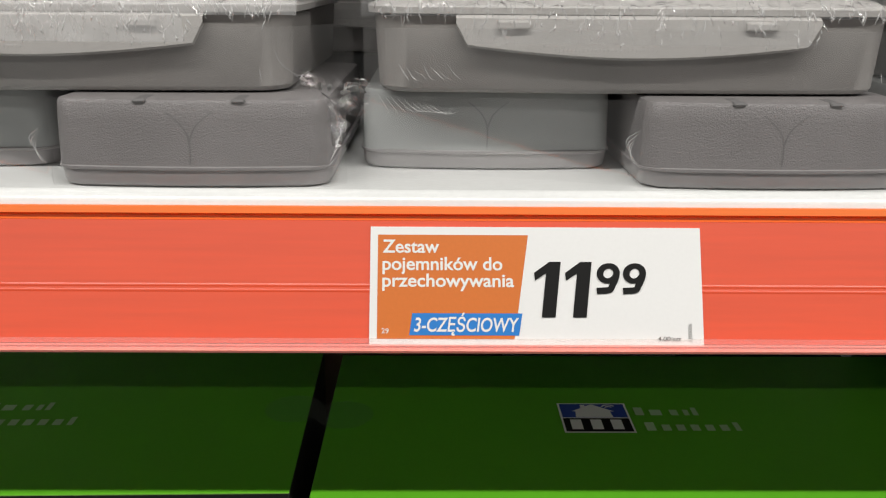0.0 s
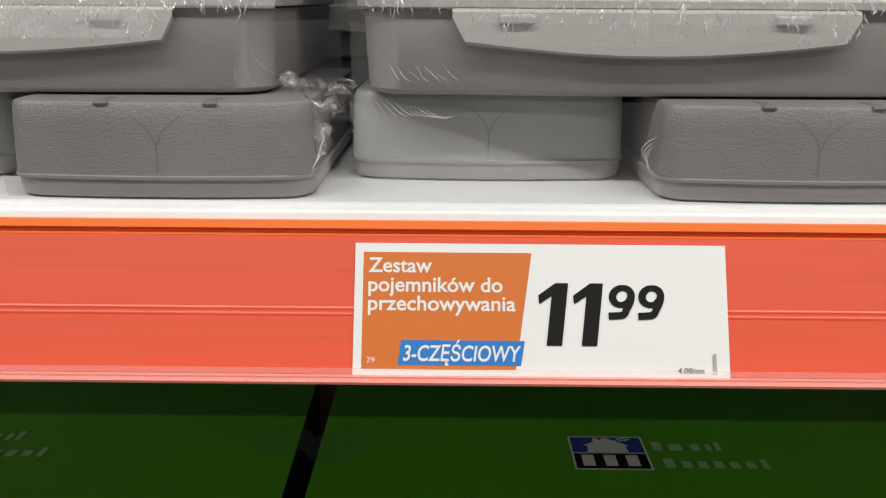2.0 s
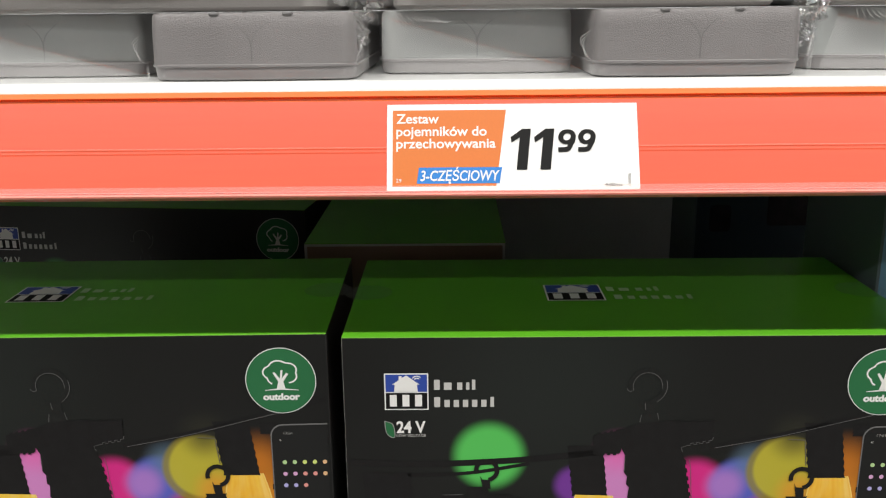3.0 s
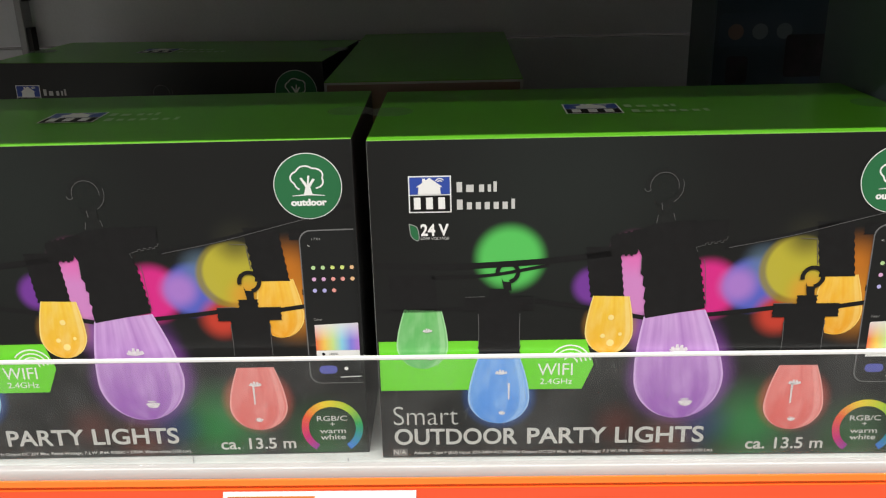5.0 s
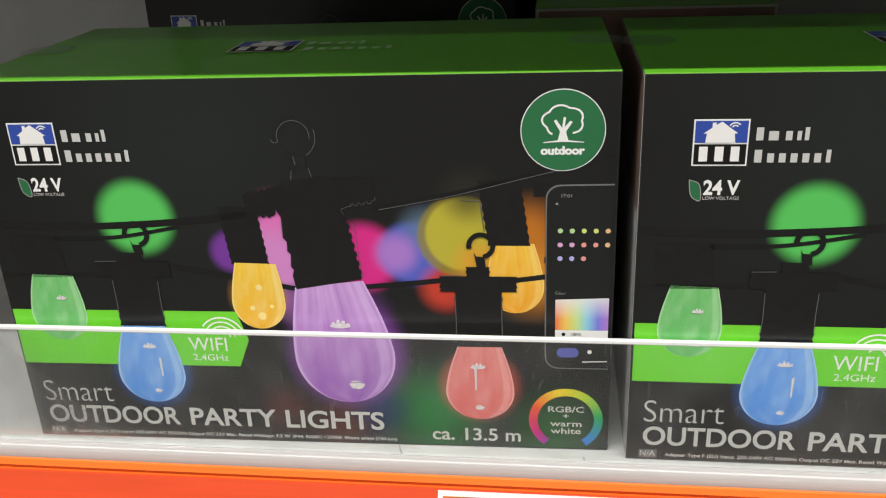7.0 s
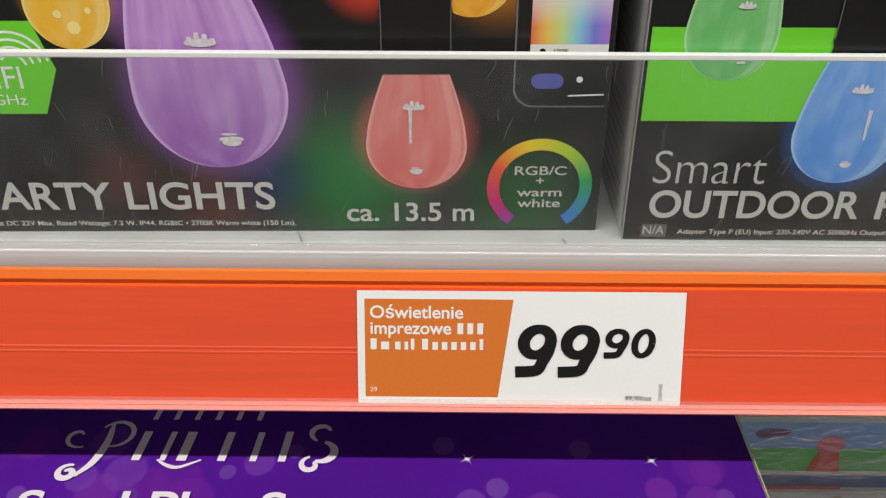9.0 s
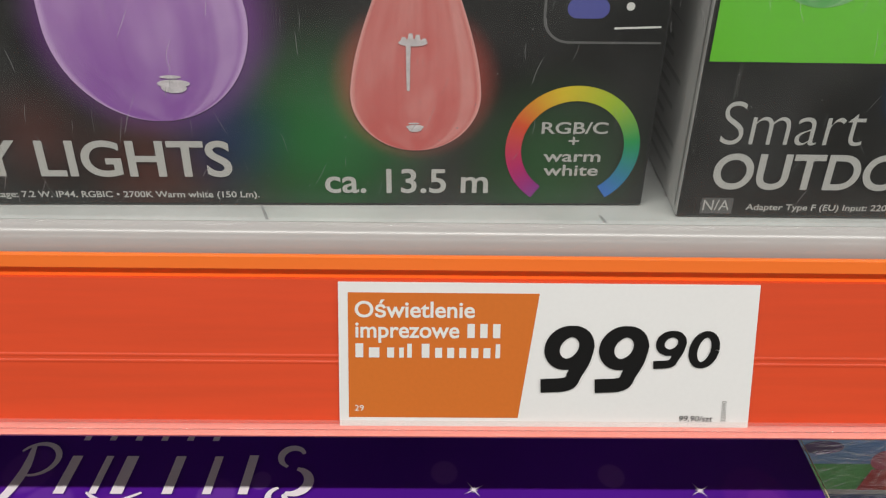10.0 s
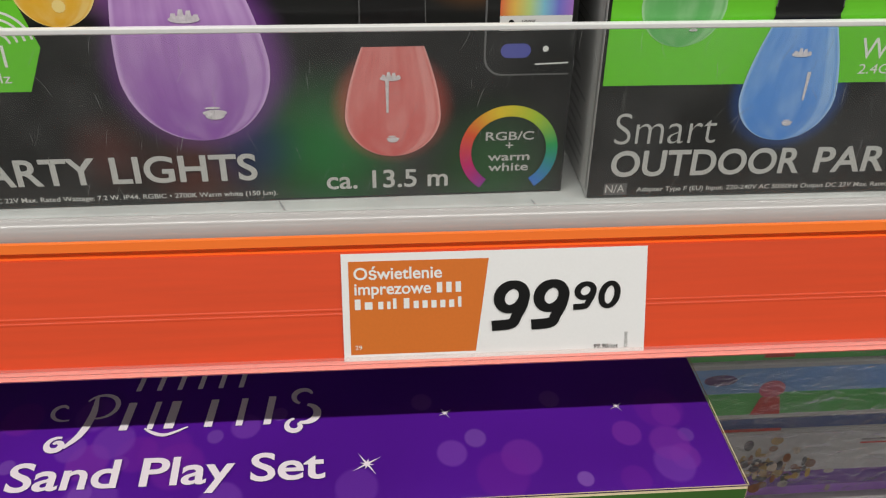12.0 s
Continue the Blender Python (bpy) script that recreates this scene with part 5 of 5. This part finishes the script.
    creases += [[(xe - 0.002 + 0.001 * k, 0.0060 + 0.003 * k), (xe - 0.0005 + 0.001 * k, 0.0090 + 0.003 * k), (xe + 0.002, 0.0110 + 0.0032 * k)] for k in range(4)]
    for crease in creases:
        spindle(bm, [(x, depth(x, z) - 0.0008, z) for x, z in curve_through(crease, 5)], rng.uniform(0.00009, 0.00018))
    f = tagged(part("film_ridge", bm, FILM_RIDGE_GLINT, s, "shrivelled ridges of clear film, whitened as glints", smooth=True), kind="stuff")
    f.visible_shadow = False
    # bunched ends: crinkled strips that stand off the side
    for cx, cy, cz, n, size in ((SET_W + 0.0085 + shift, 0.2960, 0.0275, 10, 0.0078), (SET_W + 0.0040 + shift, 0.2950, 0.0195, 6, 0.0062), (SET_W + 0.0050, 0.2990, 0.0345, 5, 0.0050)):
        bm = bmesh.new()
        for _ in range(n):
            a = rng.uniform(0, 2 * math.pi)
            base = Vector((cx + rng.gauss(0, size * 0.4), cy + rng.gauss(0, 0.0015), cz + rng.gauss(0, size * 0.5)))
            along = Vector((math.cos(a), rng.uniform(-0.4, 0.3), math.sin(a)))
            side = Vector((-along.z, rng.uniform(-0.6, 0.6), along.x)) * rng.uniform(0.2, 0.5)
            prev = None
            for k in range(6):
                c = base + along * size * (k / 5 - 0.5) + Vector((rng.gauss(0, 1), rng.gauss(0, 1), rng.gauss(0, 1))) * size * 0.10
                w = side * size * (0.35 + 0.5 * math.sin(math.pi * (k + 0.4) / 6))
                q = (bm.verts.new(c - w), bm.verts.new(c + w))
                if prev:
                    bm.faces.new((prev[0], prev[1], q[1], q[0]))
                prev = q
        f = tagged(part("film_knot", bm, FILM_KNOT, s, "bunched end of the film", smooth=False), kind="stuff")
        f.visible_shadow = False
    return s


first_set = storage_set(pose(-0.0265, 0, SU))
storage_set(pose(-0.0265 - 0.2005, -0.0005, SU), 0.0087, FILM_HAZY)
copy_thing(first_set, pose(-0.0265 + 0.2000, 0.0020, SU))
# more sets stacked on top and standing in the row behind, added to darken gaps
for k in (-1, 0, 1):
    o = copy_thing(first_set, pose(-0.0290 + 0.2005 * k, 0.0240, SU + 0.0622))
    tagged(o, "shrink-wrapped set of grey plastic storage boxes stacked on another")
    for level in (0, 1):
        o = copy_thing(first_set, pose(-0.1100 + 0.2005 * k, 0.1700, SU + 0.0622 * level))
        tagged(o, "shrink-wrapped set of grey plastic storage boxes in the row behind")

# ---- toys on the lower shelf ----
rng = random.Random(23)
spots = []
for k in range(34):
    r = rng.choice((0.0030, 0.0040, 0.0055, 0.0075, 0.0095))
    spots.append((rng.uniform(0.14, 0.415), rng.uniform(0.002, 0.052), r, r * 0.12, rng.choice(((0.17, 0.045, 0.38), (0.19, 0.030, 0.34), (0.15, 0.016, 0.30))) if r > 0.004 else (0.26, 0.11, 0.46), rng.uniform(0.25, 0.75)))
PURPLE = blob_print("play_set_purple_print", (0.078, 0.008, 0.26), spots, rough=0.3, scuffs=False, squash=0.85)
PURPLE_SIDE = material("play_set_purple_side", (0.078, 0.008, 0.26), 0.3)
CARD_EDGE = material("card_edge", (0.55, 0.45, 0.28), 0.6, grain=0.1)
GRASS = blob_print("play_set_grass_print", (0.05, 0.16, 0.02), [(0.05 * k, 0.17 + 0.01 * (k % 2), 0.008, 0.008, (0.16, 0.30, 0.05), 0.7) for k in range(9)], rough=0.35, scuffs=False)
PINK_INK = material("pale_pink_ink", (0.84, 0.76, 0.82), 0.35)
PT, PX0, PX1, PY0 = 0.9577, -0.4200, 0.0045, 0.2350
SL = SHELF_Z["lower"]
play = thing("play_set_box", "purple printed carton of a sand play set", "toy box", pose(PX0, PY0, SL + 0.0003))
PW, PH = PX1 - PX0, PT - SL - 0.0003
bm = block(0, PW, 0, 0.24, 0, PH, 0.0006, 1)
for f in bm.faces:
    f.material_index = 0 if f.normal.z > 0.9 else 1 if f.normal.y < -0.9 else 2
part("carton", bm, [PURPLE_SIDE, GRASS, CARD_EDGE], play)
top = part("lid_print", flat([(0.0006, 0.0006), (PW - 0.0006, 0.0006), (PW - 0.0006, 0.236), (0.0006, 0.236)], 0), PURPLE, play, "purple lid with soft light spots and white words",
           Matrix.Translation((0, 0, PH + 0.0002)) @ Matrix.Rotation(radians(-90), 4, "X"))
lx = -PX0
words_on(top, "lettering", "Sand Play Set", lx - 0.2568, 0.0130, 0.1114, 0.0128, PINK_INK, 0.018, -0.04, -0.0008)
# the maker's word as plain bars, with curled strokes at both ends
for name, x, w, z, h in (("word_bar", 0.1965, 0.0031, 0.0410, 0.0150), ("word_bar", 0.2068, 0.0022, 0.0410, 0.0150), ("word_bar", 0.2130, 0.0036, 0.0410, 0.0150),
                         ("word_bar", 0.2280, 0.0030, 0.0410, 0.0150), ("word_bar", 0.2398, 0.0025, 0.0410, 0.0150), ("word_bar", 0.2502, 0.0028, 0.0410, 0.0155)):
    part(name, flat([(x, z), (x + w, z), (x + w + 0.001, z + h), (x + 0.001, z + h)], -0.0008), PINK_INK, top)
for k in range(6):
    part("word_bar", flat([(0.1985 + k * 0.0080, 0.0625), (0.2005 + k * 0.0080, 0.0625), (0.2015 + k * 0.0080, 0.0720), (0.1995 + k * 0.0080, 0.0720)], -0.0008), PINK_INK, top)


def curl(cx, cz, r0, r1, a0, a1, w, n=44):
    pts = []
    for i in range(n + 1):
        t = i / n
        a, r = radians(a0 + (a1 - a0) * t), r0 + (r1 - r0) * t
        pts.append((cx + r * math.cos(a), cz + r * math.sin(a)))
    return band(pts, [w * (0.5 + 0.7 * math.sin(math.pi * k / n)) for k in range(n + 1)], -0.0009)


# large curled strokes before and after the row of bars
for cx, cz, r0, r1, a0, a1, w in ((0.1738, 0.0530, 0.0012, 0.0062, 40, 300, 0.0015), (0.1755, 0.0345, 0.0010, 0.0040, 150, -290, 0.0022), (0.2650, 0.0560, 0.0030, 0.0045, 20, 250, 0.0020),
                                  (0.2655, 0.0460, 0.0050, 0.0048, 80, -110, 0.0026), (0.2625, 0.0395, 0.0012, 0.0040, 60, -260, 0.0020), (0.1870, 0.0545, 0.0062, 0.0066, 150, -100, 0.0016)):
    part("curl", curl(cx, cz, r0, r1, a0, a1, w), PINK_INK, top)
for pts, w in (([(0.1845, 0.0600), (0.1850, 0.0500), (0.1830, 0.0400), (0.1785, 0.0330)], 0.0030), ([(0.2060, 0.0415), (0.2100, 0.0388), (0.2148, 0.0378), (0.2222, 0.0415)], 0.0016)):
    q = curve_through(pts, 8)
    part("stroke", band(q, [w * (0.45 + 0.55 * math.sin(math.pi * k / (len(q) - 1))) for k in range(len(q))], -0.0008), PINK_INK, top)
for sx, sy, r in ((lx - 0.1006, 0.0430, 0.0034), (lx - 0.0333, 0.0430, 0.0034), (lx - 0.1306, 0.0185, 0.0062)):
    pts = []
    for k in range(16):
        a = radians(22.5 * k + 32)
        q = r if k % 4 == 0 else r * 0.42 if k % 4 == 2 else r * 0.16
        pts.append((sx + q * math.cos(a), sy + q * math.sin(a)))
    part("sparkle", flat(pts, -0.0009), PINK_INK, top)
for a, b in (((0.0, 0.0), (PW, 0.0)), ((PW, 0.0), (PW, 0.235))):
    dx, dz = (0, 0.0004) if a[1] == b[1] else (-0.0004, 0)
    part("worn_edge", flat([a, b, (b[0] + dx, b[1] + dz), (a[0] + dx, a[1] + dz)], -0.0010), CARD_EDGE, top, "worn cardboard edge")

# flat wrapped boxes stacked beside the play set
SKY = blob_print("flat_box_sky_print", (0.24, 0.46, 0.82), [(0.10, 0.020, 0.012, 0.008, (0.35, 0.50, 0.75), 0.6), (0.17, 0.022, 0.010, 0.008, (0.40, 0.55, 0.78), 0.6)], scuffs=False)
FIELD = material("flat_box_green_ink", (0.11, 0.52, 0.11), 0.3, grain=0.05, stain=0.1, stain_scale=30)
NAVY = material("flat_box_navy", (0.035, 0.085, 0.30), 0.3, stain=0.1)
PALE = material("flat_box_pale_grey", (0.64, 0.63, 0.63), 0.35, grain=0.05, stain=0.1)
VIOLET_DEEP = material("flat_box_violet_ink", (0.20, 0.065, 0.42), 0.3, stain=0.15)
PURPLE_PATCH = material("flat_box_plum_ink", (0.14, 0.06, 0.22), 0.35, grain=0.2, grain_scale=250)
LILAC = material("flat_box_lilac_ink", (0.50, 0.22, 0.78), 0.3, stain=0.15)
PINK = material("flat_box_pink_ink", (0.72, 0.16, 0.24), 0.35)
RED_INK = material("flat_box_red_ink", (0.70, 0.05, 0.04), 0.35)
# part of the milk is the wrap's sheen, put in as white
WRAP = clear_sheet("flat_box_wrap", (0.97, 0.97, 0.97), 0.12, wrinkle=0.8, scale=110, milk=0.06, stretch=(0.5, 1, 1), gloss=2.5)
BROWNS = [material("picture_ink", c, 0.4, grain=0.2) for c in ((0.28, 0.12, 0.06), (0.50, 0.34, 0.12), (0.06, 0.05, 0.05), (0.62, 0.54, 0.46))]


def flat_box(z0, z1, y0, bands, label, x0=0.0052, x1=0.2600, dep=0.22):
    """A flat carton with a printed front: bands of (low, high, material) as shares of its height."""
    b = thing("flat_box", label, "toy box", pose(x0, y0, z0), group="flat toy boxes")
    h = z1 - z0
    part("carton", block(0, x1 - x0, 0, dep, 0, h, 0.0008, 1), PALE, b)
    for lo, hi, mt in bands:
        part("front_band", flat([(0.0015, lo * h), (x1 - x0 - 0.0015, lo * h), (x1 - x0 - 0.0015, hi * h), (0.0015, hi * h)], -0.0003), mt, b)
    w = part("wrap", film_sheet(0, x1 - x0, 0.0, h, lambda x, z: -0.0012, 60, 6, lambda x, z: 0.0006), WRAP, b, "clear wrapping film", smooth=True)
    w.visible_shadow = False
    return b


flat_box(SL + 0.0003, 0.8182, 0.346, [(0.05, 0.95, LILAC)], "lilac flat toy carton at the bottom of a stack")
lower = flat_box(0.8186, 0.8672, 0.350, [(0.02, 0.15, LILAC), (0.15, 0.39, VIOLET_DEEP), (0.39, 0.965, PALE)], "grey and lilac flat toy carton in clear wrap")
for k in range(80):
    px, pz = rng.gauss(0.078, 0.011), 0.0225 + rng.gauss(0, 0.0065) * (1 if k % 3 else 1.4)
    part("picture_patch", disc(px, pz, rng.uniform(0.0010, 0.0036), -0.0006 - 0.00001 * k, 9, rz=rng.uniform(0.0012, 0.0040)), rng.choice(BROWNS), lower)
for k, zz in enumerate((0.0380, 0.0405)):
    part("print_bar", flat([(0.124, zz), (0.160, zz), (0.160, zz + 0.0013), (0.124, zz + 0.0013)], -0.0006), RED_INK if k == 0 else INK_GREY, lower)
navy = flat_box(0.8676, 0.8776, 0.351, [(0.02, 0.12, PALE), (0.14, 0.92, NAVY)], "navy blue flat toy carton in clear wrap")
part("red_patch", flat([(0.040, 0.0002), (0.078, 0.0002), (0.078, 0.0022), (0.040, 0.0022)], -0.0006), RED_INK, navy)
mid = flat_box(0.8780, 0.9148, 0.350, [(0.08, 0.48, FIELD), (0.48, 0.92, SKY)], "blue and green flat toy carton in clear wrap")
upper_flat = flat_box(0.9152, 0.9520, 0.351, [(0.03, 0.48, FIELD), (0.48, 0.92, SKY)], "blue and green flat toy carton in clear wrap")
for box in (mid, upper_flat):
    part("pink_patch", disc(0.0665, 0.0200, 0.0068, -0.0006, 24, rz=0.0058), PINK, box, "plain pink patch")
    part("red_patch", flat([(0.0580, 0.0030), (0.0740, 0.0030), (0.0715, 0.0150), (0.0615, 0.0150)], -0.0007), RED_INK, box)
    part("blue_patch", disc(0.0385, 0.0270, 0.0085, -0.0006, 24, rz=0.0036), PURPLE_PATCH, box)

# ---- blue packages at the end of the middle shelf ----
PACK_BLUE = blob_print("pack_blue_print", (0.13, 0.29, 0.40), [(0.04, 0.10, 0.02, 0.04, (0.20, 0.38, 0.48), 0.6)], scuffs=False)
PACK_DARK = material("pack_window", (0.035, 0.03, 0.035), 0.25, stain=0.4, stain_scale=60)
# side colour lowered to carry the shade on the packs' flanks
PACK_EDGE = material("pack_edge", (0.14, 0.18, 0.20), 0.5)
SPOOL = material("spool_white", (0.42, 0.42, 0.41), 0.35, grain=0.03)
SPOOL_HUB = material("spool_card_hub", (0.32, 0.24, 0.17), 0.6, grain=0.1)


def window(parent, x0, x1, z0, z1, mat, y):
    r = 0.0035
    pts = []
    for ax, az, a0 in ((x1 - r, z1 - r, 0), (x0 + r, z1 - r, 90), (x0 + r, z0 + r, 180), (x1 - r, z0 + r, 270)):
        pts += [(ax + r * math.cos(radians(a0 + 22.5 * k)), az + r * math.sin(radians(a0 + 22.5 * k))) for k in range(5)]
    return part("window", flat(pts, y), mat, parent, "dark picture window")


pack = thing("blue_pack", "light blue printed package with dark picture windows", "product box", pose(0.2335, 0.3640, sz, 0, 0, 1))
part("carton", block(0, 0.16, 0, 0.10, 0, 0.245, 0.001, 1), PACK_EDGE, pack)
face = part("front_print", flat([(0.001, 0.001), (0.159, 0.001), (0.159, 0.244), (0.001, 0.244)], -0.0003), PACK_BLUE, pack)
window(face, 0.010, 0.032, 0.198, 0.218, PACK_DARK, -0.0006)
window(face, 0.036, 0.060, 0.198, 0.218, PACK_DARK, -0.0006)
ring_bm = bmesh.new()
n = 40
prof = [(0.0, 0.030), (-0.010, 0.032), (-0.011, 0.036), (-0.011, 0.050), (-0.009, 0.0535), (0.0, 0.055)]
rows = [[ring_bm.verts.new((0.0660 + r * math.cos(2 * math.pi * k / n), y - 0.0005, 0.1700 + r * math.sin(2 * math.pi * k / n))) for k in range(n)] for y, r in prof]
for a, b in zip(rows, rows[1:]):
    for k in range(n):
        ring_bm.faces.new((a[k], a[(k + 1) % n], b[(k + 1) % n], b[k]))
bmesh.ops.recalc_face_normals(ring_bm, faces=ring_bm.faces[:])
part("tape_ring", ring_bm, SPOOL, pack, "white coil of tape", smooth=True)
part("coil_hub", disc(0.0660, 0.1700, 0.0295, -0.0010, 40), SPOOL_HUB, pack, "brown card hub")

shade_pack = thing("blue_pack", "blue printed package at the back, shade put into its colours", "product box", pose(0.2060, 0.6300, sz))
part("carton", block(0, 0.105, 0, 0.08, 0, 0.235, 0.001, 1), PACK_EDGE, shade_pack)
# print colours darkened to put in the shade at the shelf's back
SHADED_ORANGE = material("pack_shaded_orange", (0.16, 0.11, 0.09), 0.5)
SHADED_MARK = material("pack_shaded_mark", (0.030, 0.055, 0.080), 0.5)
SHADED_BLUE = blob_print("pack_shaded_blue_print", (0.022, 0.042, 0.060), [(0.05, 0.20, 0.01, 0.04, (0.030, 0.060, 0.085), 0.6)], scuffs=False)
face = part("front_print", flat([(0.001, 0.001), (0.104, 0.001), (0.104, 0.234), (0.001, 0.234)], -0.0003), SHADED_BLUE, shade_pack)
window(face, 0.004, 0.072, 0.176, 0.203, SHADED_MARK, -0.0006)
for k, inkm in enumerate((SHADED_ORANGE, PACK_EDGE, PACK_EDGE)):
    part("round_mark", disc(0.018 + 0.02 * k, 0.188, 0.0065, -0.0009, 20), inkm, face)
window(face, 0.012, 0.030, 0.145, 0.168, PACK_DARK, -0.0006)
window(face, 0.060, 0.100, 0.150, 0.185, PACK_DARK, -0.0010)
